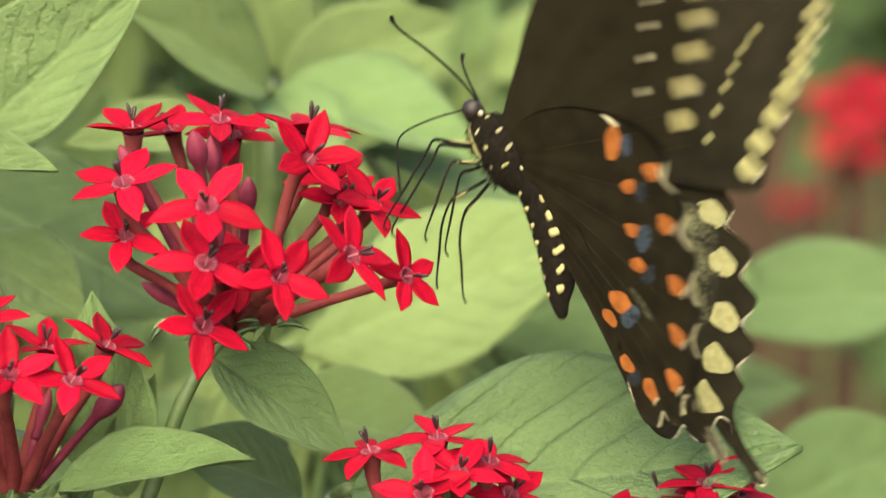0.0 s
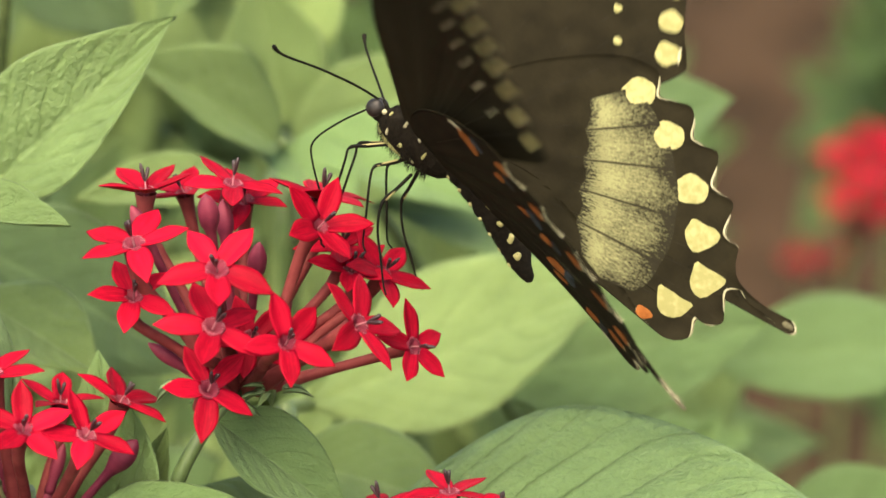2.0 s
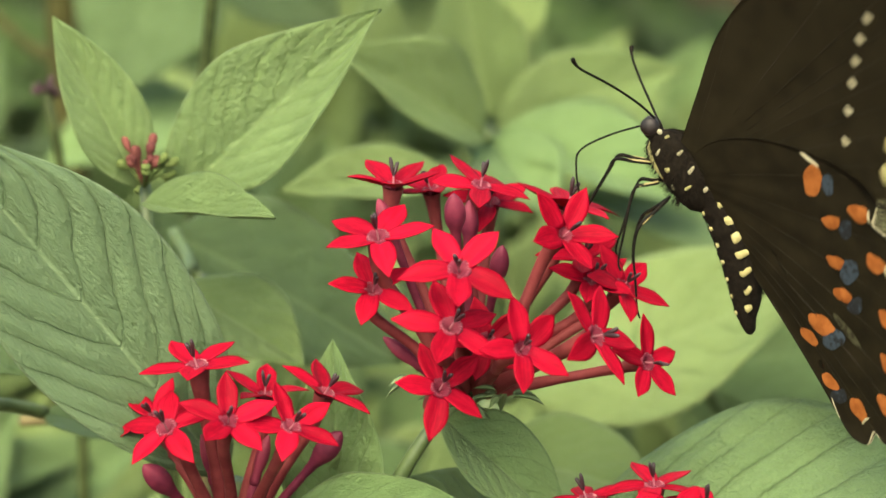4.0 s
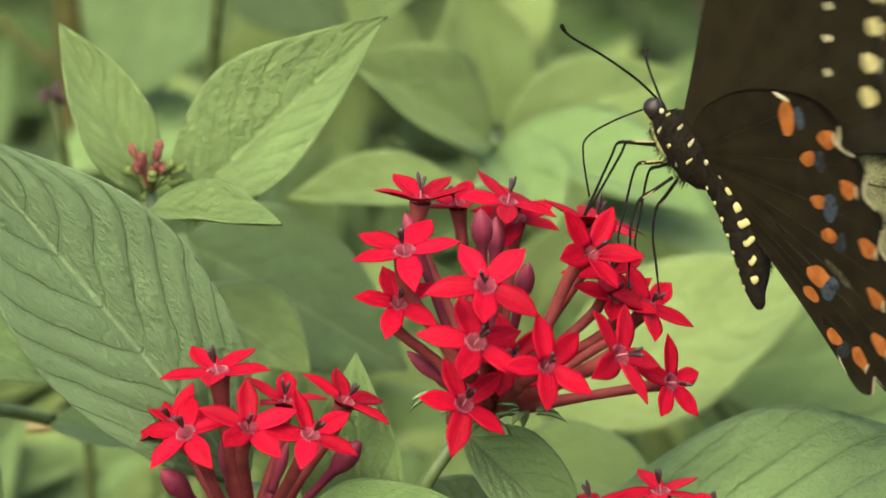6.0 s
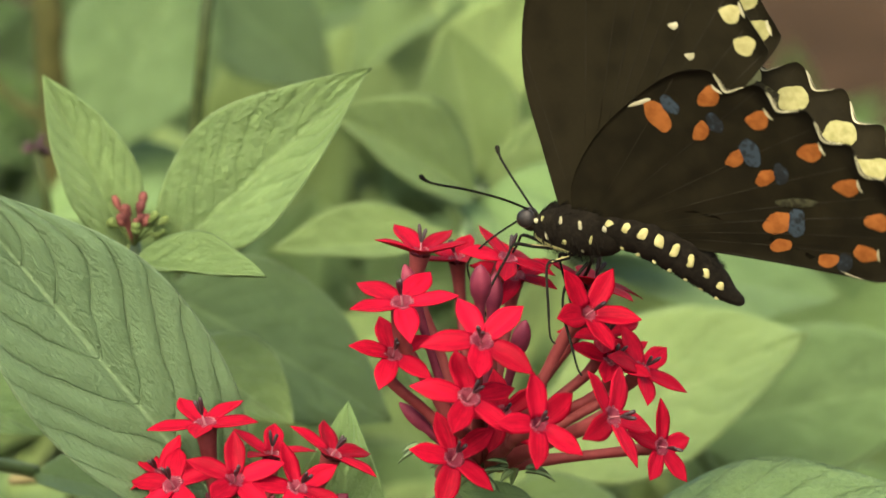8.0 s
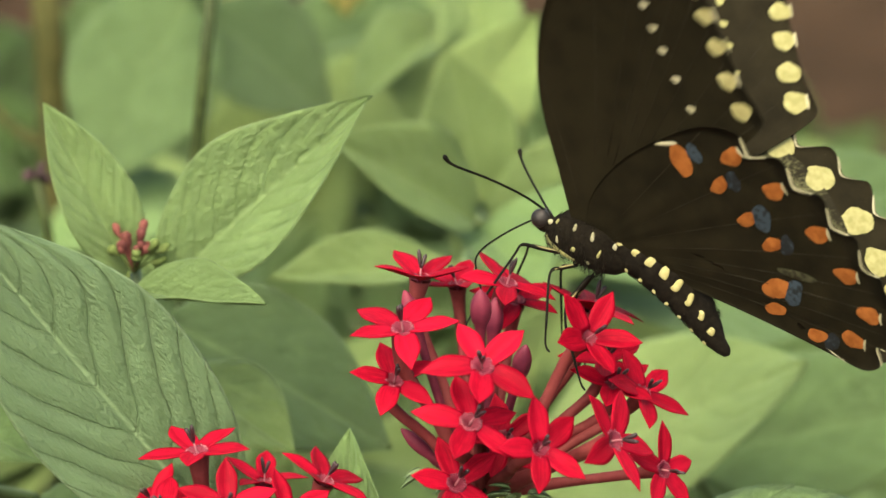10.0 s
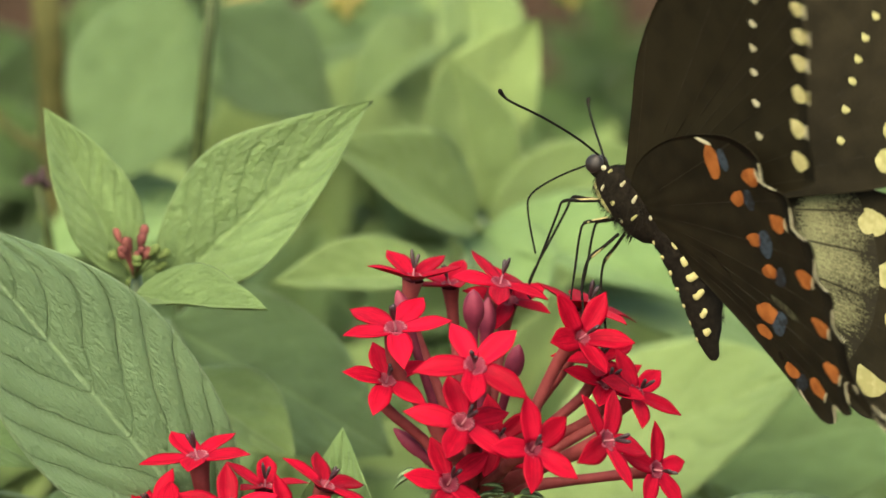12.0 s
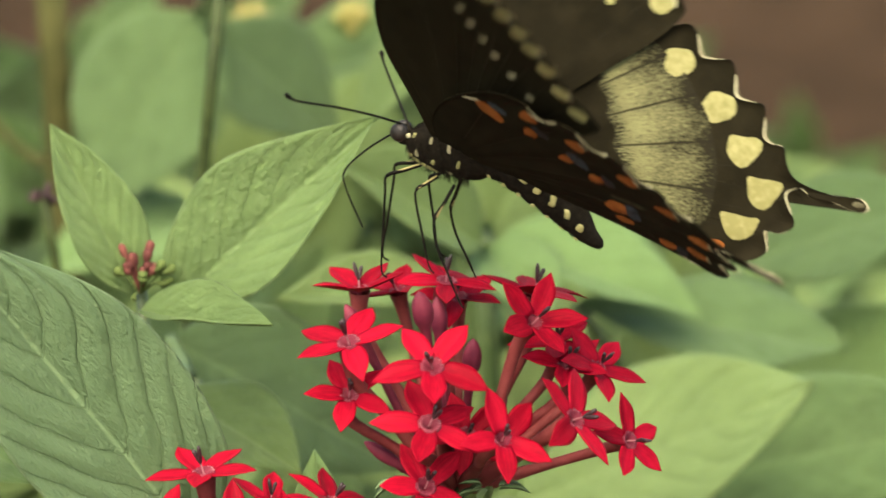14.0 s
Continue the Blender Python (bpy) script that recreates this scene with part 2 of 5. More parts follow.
def band_material():
    """Yellow scales that thin out into black ones towards the far side."""
    m, nt, b = material("dusted_yellow_band", 0.8, Specular_IOR_Level=0.06)
    uv = nt.nodes.new("ShaderNodeUVMap")
    sep = nt.nodes.new("ShaderNodeSeparateXYZ")
    nt.links.new(uv.outputs[0], sep.inputs[0])
    grain = noise_tex(nt, 2600.0, 4.0, 0.7)
    broad = noise_tex(nt, 160.0, 3.0)
    cell = math_node(nt, "ABSOLUTE", math_node(nt, "SUBTRACT", math_node(nt, "FRACT", math_node(nt, "MULTIPLY", sep.outputs[0], 5.0)), 0.5))
    stretch = nt.nodes.new("ShaderNodeCombineXYZ")
    nt.links.new(math_node(nt, "MULTIPLY", sep.outputs[0], 90.0), stretch.inputs[0])
    nt.links.new(math_node(nt, "MULTIPLY", sep.outputs[1], 9.0), stretch.inputs[1])
    streak = nt.nodes.new("ShaderNodeTexNoise")
    streak.inputs["Scale"].default_value = 1.0
    nt.links.new(stretch.outputs[0], streak.inputs["Vector"])
    f = math_node(nt, "ADD", math_node(nt, "ADD", sep.outputs[1], math_node(nt, "MULTIPLY", cell, 0.35)), math_node(nt, "ADD", math_node(nt, "MULTIPLY", math_node(nt, "SUBTRACT", grain, 0.5), 1.2),
                   math_node(nt, "ADD", math_node(nt, "MULTIPLY", math_node(nt, "SUBTRACT", broad, 0.5), 0.7), math_node(nt, "MULTIPLY", math_node(nt, "SUBTRACT", streak.outputs["Fac"], 0.5), 0.8))))
    rib = ramp(nt, cell, (0.455, 0.0), (0.485, 1.0))
    col = mix(nt, ramp(nt, f, (0.20, 0.0), (1.00, 1.0)), (0.165, 0.163, 0.078), (0.014, 0.012, 0.007))
    col = mix(nt, math_node(nt, "MULTIPLY", rib, 0.85), col, (0.012, 0.010, 0.006))
    fringe = math_node(nt, "ADD", sep.outputs[1], math_node(nt, "ADD", math_node(nt, "MULTIPLY", math_node(nt, "SUBTRACT", streak.outputs["Fac"], 0.5), 0.40), math_node(nt, "MULTIPLY", math_node(nt, "SUBTRACT", grain, 0.5), 0.45)))
    col = mix(nt, ramp(nt, fringe, (-0.02, 1.0), (0.20, 0.0)), col, (0.014, 0.012, 0.007))       # feathered inner edge
    nt.links.new(col, b.inputs["Base Color"])
    bump(nt, b, grain, 0.3, 0.0001)
    return m


BAND = band_material()


# ---- mesh helpers ----
def mesh_of(name, verts, faces, mats, uvs=None, face_mats=None, smooth=True):
    me = bpy.data.meshes.new(name)
    me.from_pydata([tuple(v) for v in verts], [], faces)
    for m in (mats if isinstance(mats, (list, tuple)) else [mats]):
        me.materials.append(m)
    if uvs is not None:
        layer = me.uv_layers.new(name="UVMap")
        for loop in me.loops:
            layer.data[loop.index].uv = uvs[loop.vertex_index]
    if face_mats is not None:
        me.polygons.foreach_set("material_index", face_mats)
    if smooth:
        me.polygons.foreach_set("use_smooth", [True] * len(me.polygons))
    me.update()
    return me


def part(name, me, parent, m=None, label=""):
    """One mesh object under a thing or a part."""
    ob = new(name, me)
    ob.parent = parent
    if m is not None:
        ob.matrix_basis = m
    return tagged(ob, label)


def basis(origin, along, normal, size=(1, 1, 1)):
    """A pose whose y runs along, and whose z leans to normal."""
    y = Vector(along).normalized()
    x = y.cross(Vector(normal)).normalized()
    z = x.cross(y)
    m = Matrix((x, y, z)).transposed().to_4x4() @ Matrix.Diagonal((*size, 1))
    m.translation = origin
    return m


def tube_mesh(name, path, radii, mat, sides=10, cap=True):
    """A round tube along a path."""
    path = [Vector(p) for p in path]
    verts, faces = [], []
    for i, p in enumerate(path):
        d = (path[min(i + 1, len(path) - 1)] - path[max(i - 1, 0)]).normalized()
        a = d.orthogonal() if abs(d.y) > 0.95 else d.cross(Vector((0, 1, 0)))
        a.normalize()
        b = d.cross(a)
        for k in range(sides):
            w = 2 * math.pi * k / sides
            verts.append(p + radii[i] * (a * math.cos(w) + b * math.sin(w)))
    for i in range(len(path) - 1):
        for k in range(sides):
            q = (k + 1) % sides
            faces.append((i * sides + k, i * sides + q, (i + 1) * sides + q, (i + 1) * sides + k))
    if cap:
        faces.append(tuple(reversed(range(sides))))
        faces.append(tuple(range((len(path) - 1) * sides, len(path) * sides)))
    return mesh_of(name, verts, faces, mat)


def curve_points(points, n):
    """n points on a smooth curve through the points."""
    pts = [Vector(p) for p in points]
    out = []
    for i in range(n):
        f = i / (n - 1) * (len(pts) - 1)
        k = min(int(f), len(pts) - 2)
        f -= k
        p0, p1, p2, p3 = pts[max(k - 1, 0)], pts[k], pts[k + 1], pts[min(k + 2, len(pts) - 1)]
        out.append(0.5 * (2 * p1 + (p2 - p0) * f + (2 * p0 - 5 * p1 + 4 * p2 - p3) * f * f + (3 * p1 - p0 - 3 * p2 + p3) * f ** 3))
    return out


# ---- leaves ----
def leaf_mesh(mat, seed, droop=0.15, fold=0.25, relief=0.010, rows=30, cols=9, widest=0.42, wave=0.012):
    """A pointed oval leaf 1 long and 1 wide, base at the origin, along y, face to z; both faces and a rim."""
    rnd = random.Random(seed)
    ph = [rnd.uniform(0, 6.28) for _ in range(4)]
    verts, uvs, faces = [], [], []
    n = 2 * cols + 1
    for side in (0, 1):
        for i in range(rows + 1):
            v = i / rows
            a = math.log(0.5) / math.log(widest)
            w = math.sin(math.pi * v ** a) ** 0.85 * (1 - 0.25 * v ** 4) if 0 < v < 1 else 0.0
            w = max(w, 0.012) * 0.5
            w *= 1 + 0.03 * math.sin(9 * v + ph[0])
            for j in range(n):
                f = j / cols - 1
                x = f * w
                q = v - 0.23 * abs(f) - 0.15 * f * f + 0.013 * math.sin(3.5 + 3.5 * f + 12 * v)
                z = -droop * v * v + fold * abs(x)
                z += relief * (abs(math.sin(math.pi * q * VEINS)) ** 0.7 - 0.5) * min(1, 3 * abs(f)) * min(1, 6 * v) * min(1, 5 * (1 - v)) * min(1, 5 * (1 - abs(f)))
                z += wave * math.sin(7 * v + 2.5 * f + ph[1]) * abs(f) + wave * 0.7 * math.sin(15 * v + ph[2] + 3 * f) * f * f
                z += -0.010 * math.exp(-(f / 0.07) ** 2)
                verts.append((x, v, z - 0.005 * side))
                uvs.append((0.5 + 0.5 * f, v))
    base = (rows + 1) * n
    for i in range(rows):
        for j in range(n - 1):
            a = i * n + j
            faces.append((a, a + 1, a + n + 1, a + n))
            faces.append((base + a, base + a + n, base + a + n + 1, base + a + 1))
    ring = [j for j in range(n)] + [(i + 1) * n - 1 for i in range(1, rows + 1)] + [rows * n + j for j in range(n - 2, -1, -1)] + [i * n for i in range(rows - 1, 0, -1)]
    for a, b in zip(ring, ring[1:] + ring[:1]):
        faces.append((a, base + a, base + b, b))
    return mesh_of("leaf", verts, faces, mat, uvs)


def leaf_pose(root, tip, width, normal):
    """Lays a unit leaf from root to tip, with a width in steps, its face to normal."""
    d = tip - root
    return basis(root, d, normal, (width * STEP, d.length, d.length))


def stem_part(parent, pts, r0, r1, mat=None, n=10):
    path = curve_points(pts, n)
    return part("stem", tube_mesh("stem", path, [r0 + (r1 - r0) * i / (n - 1) for i in range(n)], mat or STEM), parent)


DOWN = Vector((0, math.sin(radians(20)), -math.cos(radians(20))))       # straight down, in the tipped frame


def foot(p):
    """The ground under p."""
    return p + DOWN * (0.62 - 0.342 * p.y + 0.940 * p.z)


BUD_DULL = mottled("dusty_red_bud", (0.085, 0.026, 0.024), (0.155, 0.052, 0.042), 300, 0.85, Specular_IOR_Level=0.15)
BUD_YELLOW = mottled("yellow_bud", (0.26, 0.23, 0.06), (0.36, 0.30, 0.10), 300, 0.5)


# ---- flowers ----
def petal_mesh(name, curl, cup, seed):
    """A pointed petal 1 long along y from the throat, two faces and a rim."""
    rnd = random.Random(seed)
    rows, cols = 9, 3
    n = 2 * cols + 1
    twist = rnd.uniform(-0.12, 0.12)
    verts, faces, uvs = [], [], []
    for side in (0, 1):
        for i in range(rows + 1):
            v = i / rows
            w = 0.220 * (0.46 + 0.54 * math.sin(math.pi * min(1, 0.12 + v * 0.80)) ** 0.9) * (1 - 0.965 * max(0, (v - 0.52) / 0.48) ** 2.0)
            w = max(w, 0.006)
            for j in range(n):
                f = j / cols - 1
                x = f * w
                z = curl * v * v + cup * abs(f) * w + twist * x * v - 0.014 * math.exp(-(f / 0.25) ** 2) * (1 - v)
                verts.append((x, 0.14 + 0.86 * v, z - 0.028 * side * (1 - 0.6 * v)))
                uvs.append((0.5 + 0.5 * f, v))
    base = (rows + 1) * n
    for i in range(rows):
        for j in range(n - 1):
            a = i * n + j
            faces += [(a, a + 1, a + n + 1, a + n), (base + a, base + a + n, base + a + n + 1, base + a + 1)]
    ring = list(range(n)) + [(i + 1) * n - 1 for i in range(1, rows + 1)] + [rows * n + j for j in range(n - 2, -1, -1)] + [i * n for i in range(rows - 1, 0, -1)]
    for a, b in zip(ring, ring[1:] + ring[:1]):
        faces.append((a, base + a, base + b, b))
    return mesh_of(name, verts, faces, PETAL, uvs)


PETALS = [petal_mesh("petal", c, k, i) for i, (c, k) in enumerate(((-0.06, 0.15), (0.08, 0.28), (-0.16, 0.1), (0.0, 0.36), (-0.22, 0.2)))]


def throat_mesh():
    """A shallow hairy cup that closes the tube."""
    verts, faces, n = [], [], 20
    rings = ((0.195, 0.004), (0.190, 0.036), (0.165, 0.046), (0.115, 0.022), (0.055, -0.05), (0.012, -0.13))
    for r, z in rings:
        for k in range(n):
            a = 2 * math.pi * k / n
            rr = r * (1 + (0.05 if k % 2 else -0.03) * (r > 0.15))
            verts.append((rr * math.cos(a), rr * math.sin(a), z + (0.014 if k % 2 and r > 0.15 else 0)))
    for i in range(len(rings) - 1):
        for k in range(n):
            q = (k + 1) % n
            faces.append((i * n + k, i * n + q, (i + 1) * n + q, (i + 1) * n + k))
    faces.append(tuple(range((len(rings) - 1) * n, len(rings) * n)))
    mats = [0] * len(faces)
    for k in range(18):                      # pale hairs that lean over the mouth
        a = 2 * math.pi * (k + 0.3 * math.sin(5 * k)) / 18
        c, s = math.cos(a), math.sin(a)
        reach, up = 0.09 + 0.05 * abs(math.sin(3 * k)), 0.07 + 0.03 * math.sin(7 * k)
        o = len(verts)
        verts += [(0.178 * c - 0.008 * s, 0.178 * s + 0.008 * c, 0.03), (0.178 * c + 0.008 * s, 0.178 * s - 0.008 * c, 0.03), (0.186 * c, 0.186 * s, 0.056), (reach * c, reach * s, up)]
        faces += [(o, o + 1, o + 3), (o + 1, o + 2, o + 3), (o + 2, o, o + 3)]
        mats += [1, 1, 1]
    return mesh_of("throat", verts, faces, [THROAT, THROAT_HAIR], face_mats=mats)


def stigma_mesh():
    """Two dark lobes on a pale style."""
    bm_v, bm_f, bm_m = [], [], []
    stalk = [Vector((0, 0, -0.05)), Vector((0.004, 0.004, 0.06)), Vector((0.0, 0.008, 0.16)), Vector((0, 0.01, 0.22))]
    lobes = [([Vector((0, 0.01, 0.19)), Vector((0.03 * sgn, 0.012, 0.27)), Vector((0.055 * sgn, 0.015, 0.38)), Vector((0.085 * sgn, 0.02, h))], sgn) for sgn, h in ((-1, 0.52), (1, 0.44))]
    for pts, sgn in [(stalk, 0)] + lobes:
        me = tube_mesh("tmp", curve_points(pts, 7), [0.018, 0.018, 0.018, 0.018, 0.018, 0.018, 0.018] if not sgn else [0.022, 0.026, 0.032, 0.036, 0.040, 0.036, 0.018], STIGMA, 7)
        off = len(bm_v)
        bm_v += [v.co.copy() for v in me.vertices]
        bm_f += [tuple(off + i for i in p.vertices) for p in me.polygons]
        bm_m += [0 if sgn else 1] * len(me.polygons)
        bpy.data.meshes.remove(me)
    return mesh_of("stigma", bm_v, bm_f, [STIGMA, THROAT_HAIR], face_mats=bm_m)


THROAT_MESH, STIGMA_MESH = throat_mesh(), stigma_mesh()


def floret(parent, place, normal, radius, root, spin, lift, seed):
    """A five-petalled star flower on a thin tube that comes from root. radius in steps; lift: how far the petals rise."""
    rnd = random.Random(seed)
    n = Vector(normal).normalized()
    r = radius * STEP
    mouth = place - n * r * 0.02
    path = curve_points([root, root.lerp(mouth, 0.45) - n * r * 0.10, mouth - n * r * 0.75, mouth], 12)
    radii = [r * k for k in (0.165, 0.16, 0.135, 0.115, 0.105, 0.105, 0.108, 0.115, 0.125, 0.145, 0.172, 0.202)]
    fl = part("floret", tube_mesh("floret_tube", path, radii, TUBE, 10, False), parent)
    e1 = n.cross(Vector((1, 0, 0))).normalized()
    e2 = n.cross(e1)
    for k in range(5):
        a, up = radians(spin + 72 * k + rnd.uniform(-4, 4)), radians(lift + rnd.uniform(-5, 5))
        d = (e1 * math.cos(a) + e2 * math.sin(a)) * math.cos(up) + n * math.sin(up)
        s = r * rnd.uniform(0.91, 1.0)
        part("petal", rnd.choice(PETALS), fl, basis(place, d, n, (s * rnd.uniform(0.92, 1.06), s, s)) @ pose(0, 0, 0, 0, rnd.uniform(-9, 9), 0))
    m = basis(place, e1, n)
    size = Matrix.Diagonal((r, r, r, 1))
    part("throat", THROAT_MESH, fl, m @ size, "pale pink hairy throat")
    part("stigma", STIGMA_MESH, fl, m @ pose(0, 0, 0, rnd.uniform(-14, 14), rnd.uniform(-14, 14), rnd.uniform(0, 180)) @ size, "dark maroon two-lobed stigma")
    return fl


def bud(parent, tip, root, fat=17.0):
    """A closed bud on its tube, ribbed where the folded petals meet."""
    d = (tip - root).normalized()
    path = curve_points([root, root.lerp(tip, 0.5), tip - d * 96 * STEP, tip - d * 60 * STEP, tip - d * 26 * STEP, tip], 14)
    rad = [9, 9, 8, 8, 8, 9, 10, 0.65 * fat, 0.9 * fat, fat, 0.95 * fat, 0.75 * fat, 0.45 * fat, 2]
    me = tube_mesh("bud", path, [x * STEP for x in rad], BUD, 15)
    for i, v in enumerate(me.vertices):
        if i // 15 >= 7 and i % 3 == 0:
            v.co = v.co.lerp(path[min(i // 15, 13)], 0.10)
    return part("bud", me, parent, None, "closed purple-red bud")


SEPAL_MESH = leaf_mesh(SEPAL, 71, 0.1, 0.3, 0.0, 8, 2)


def sepals(parent, hub, spread, seed, count=12):
    rnd = random.Random(seed)
    for k in range(count):
        a = 2 * math.pi * k / count + rnd.uniform(-0.2, 0.2)
        d = Vector((math.cos(a), 0.6 * math.sin(a), rnd.uniform(-0.55, 0.25))).normalized()
        root = hub + Vector((d.x * spread, d.y * spread * 0.6, rnd.uniform(-6, 10) * STEP))
        part("sepal", SEPAL_MESH, parent, leaf_pose(root, root + d * rnd.uniform(38, 58) * STEP, rnd.uniform(12, 18), (0.1, -0.5, 1)))


def empty(name, m, label, category, group=""):
    ob = new(name)
    ob.empty_display_size = 0.01
    ob.matrix_world = m
    return tagged(ob, label, category, group)


def local(u, v, away, cu, cv):
    return Vector(((u - cu) * STEP, away, (cv - v) * STEP))


def flower_shoot(name, label, origin, hub, florets, buds, stem, leaves, seed, rooted=True):
    """A stem with its leaves and a dome of florets; u, v and away are read from origin."""
    thing = empty(name, TIP @ Matrix.Translation(spot(*origin)), label, "flower", "red star-flower clusters")
    cu, cv = origin[0], origin[1]

    def at(u, v, away):
        return local(u, v, away, cu, cv)
    h = at(*hub)
    path = [h] + [at(*p) for p in stem]
    if rooted:
        path.append(foot(path[-1] + spot(*origin)) - spot(*origin))
    stem_part(thing, path, 0.0009, 0.0013, n=18)
    for i, (u, v, away, n, r, spin, *lift) in enumerate(florets):
        p = at(u, v, away)
        root = h + Vector(((u - hub[0]) * 0.16, 0, 0.03 * (hub[1] - v))) * STEP
        floret(thing, p, n, r, root, spin, lift[0] if lift else 8, seed + i)
    for u, v, away, fat in buds:
        bud(thing, at(u, v, away), h + Vector(((u - hub[0]) * 0.16, 0, 0)) * STEP, fat)
    sepals(thing, h, 34 * STEP, seed + 90)
    for i, (a, b, w, n, mat, droop, fold) in enumerate(leaves):
        part("leaf", leaf_mesh(mat, seed + 50 + i, droop, fold, 0.014, 48, 14), thing, leaf_pose(at(*a), at(*b), w, n))
    return thing


MAIN = flower_shoot(
    "flower_shoot", "bright red star-flower cluster on a hairy green stem", (844, 512, 0.0), (846, 738, 0.008),
    [
        (733, 361, 0.006, (0.04, -0.27, 0.96), 99, 35, 17), (705, 450, -0.006, (-0.03, -0.55, 0.84), 110, 47, 9),
        (844, 510, -0.016, (0.10, -0.78, 0.62), 109, 28, 9), (889, 368, 0.004, (0.32, -0.36, 0.87), 98, 36, 5),
        (1031, 461, -0.004, (0.45, -0.75, 0.49), 100, 54, 20), (1043, 412, 0.008, (0.25, -0.19, 0.95), 108, 7, 11),
        (691, 542, -0.002, (0.08, -0.76, 0.64), 91, 19, 13), (825, 608, -0.015, (0.24, -0.72, 0.65), 106, 17, 0),
        (946, 652, -0.014, (0.48, -0.82, 0.32), 97, 24, 16), (802, 716, -0.010, (0.29, -0.84, 0.47), 97, 23, 3),
        (1075, 638, -0.009, (0.73, -0.59, 0.34), 109, 62, 11), (1169, 694, 0.002, (0.70, -0.69, 0.15), 88, 4, 8),
        (906, 400, 0.010, (0.12, -0.55, 0.83), 92, 20, 10), (800, 372, 0.012, (-0.10, -0.30, 0.95), 88, 52, 14),
        (886, 640, -0.004, (0.10, -0.85, 0.30), 84, 15, 8), (1066, 505, 0.006, (0.30, -0.45, 0.84), 90, 30, 8),
        (1133, 560, 0.004, (0.56, -0.58, 0.58), 92, 37, 14), (1080, 545, 0.004, (0.20, -0.60, 0.78), 92, 20, 10),
    ],
    [(840, 378, -0.010, 20), (922, 474, -0.006, 18), (706, 382, 0.002, 17), (703, 630, 0.006, 14), (868, 392, 0.000, 17), (966, 588, 0.008, 12)],
    [(790, 790, 0.006), (755, 832, 0.006), (715, 895, 0.007), (610, 1090, 0.010), (470, 1320, 0.016)],
    [
        ((800, 775, 0.006), (1035, 985, 0.004), 165, (0.25, -0.82, 0.52), LEAF_DARK, 0.12, 0.2),
        ((610, 1010, 0.012), (604, 636, 0.010), 185, (-0.15, -1, 0.1), LEAF, 0.10, 0.35),
    ], 100, False)
for u, v, k in ((762, 706, 1), (915, 738, 2), (838, 752, 3)):
    sepals(MAIN, local(u, v, -0.002, 844, 512), 16 * STEP, 190 + k, 7)
LEFT = flower_shoot(
    "flower_shoot", "small red star-flower cluster with upright wine-red tubes", (396, 744, 0.0), (404, 985, 0.010),
    [
        (348, 673, -0.002, (-0.13, -0.34, 0.93), 109, 33, 8), (300, 779, -0.008, (-0.34, -0.68, 0.64), 101, 69, 6),
        (410, 762, -0.012, (0.16, -0.73, 0.67), 97, 6, 15), (517, 774, -0.010, (0.29, -0.60, 0.75), 98, 30, 9),
        (572, 722, 0.002, (0.37, -0.34, 0.87), 98, 19, 12), (463, 729, 0.006, (0.06, -0.30, 0.95), 89, 1, 20),
        (268, 768, 0.004, (-0.30, -0.50, 0.80), 88, 40, 10),
    ],
    [(252, 850, 0.0, 22), (602, 790, 0.002, 22), (470, 800, 0.006, 13), (350, 800, 0.006, 12)],
    [(400, 1060, 0.012), (404, 1200, 0.016), (420, 1420, 0.022)],
    [((400, 1120, 0.012), (560, 930, 0.000), 120, (0.3, -0.9, 0.4), LEAF, 0.1, 0.3)], 200, False)
flower_shoot(
    "flower_shoot", "red star-flower cluster low in front of a broad leaf", (1171, 1062, 0.0), (1150, 1290, 0.010),
    [
        (1022, 1034, 0.0, (-0.15, -0.25, 0.95), 98, 8), (1140, 1008, -0.002, (0.0, -0.25, 0.97), 96, 25),
        (1171, 1062, -0.010, (0.0, -0.6, 0.8), 96, 40), (1230, 1048, -0.004, (0.2, -0.35, 0.92), 98, 15),
        (1110, 1096, -0.012, (-0.2, -0.75, 0.6), 98, 0), (1268, 1108, -0.002, (0.4, -0.6, 0.6), 92, 30),
    ],
    [(1060, 1150, 0.0, 18)],
    [(1150, 1400, 0.012), (1160, 1600, 0.02)], [], 300)
flower_shoot(
    "flower_shoot", "red star-flower cluster at the edge of the bed", (1616, 1104, 0.0), (1610, 1330, 0.010),
    [(1536, 1112, 0.0, (-0.2, -0.3, 0.93), 96, 10), (1616, 1090, -0.003, (0.0, -0.4, 0.92), 98, 30),
     (1676, 1112, 0.0, (0.2, -0.35, 0.92), 96, 50), (1610, 1160, -0.01, (0, -0.7, 0.7), 96, 20)],
    [], [(1612, 1450, 0.012), (1620, 1600, 0.02)], [], 400)


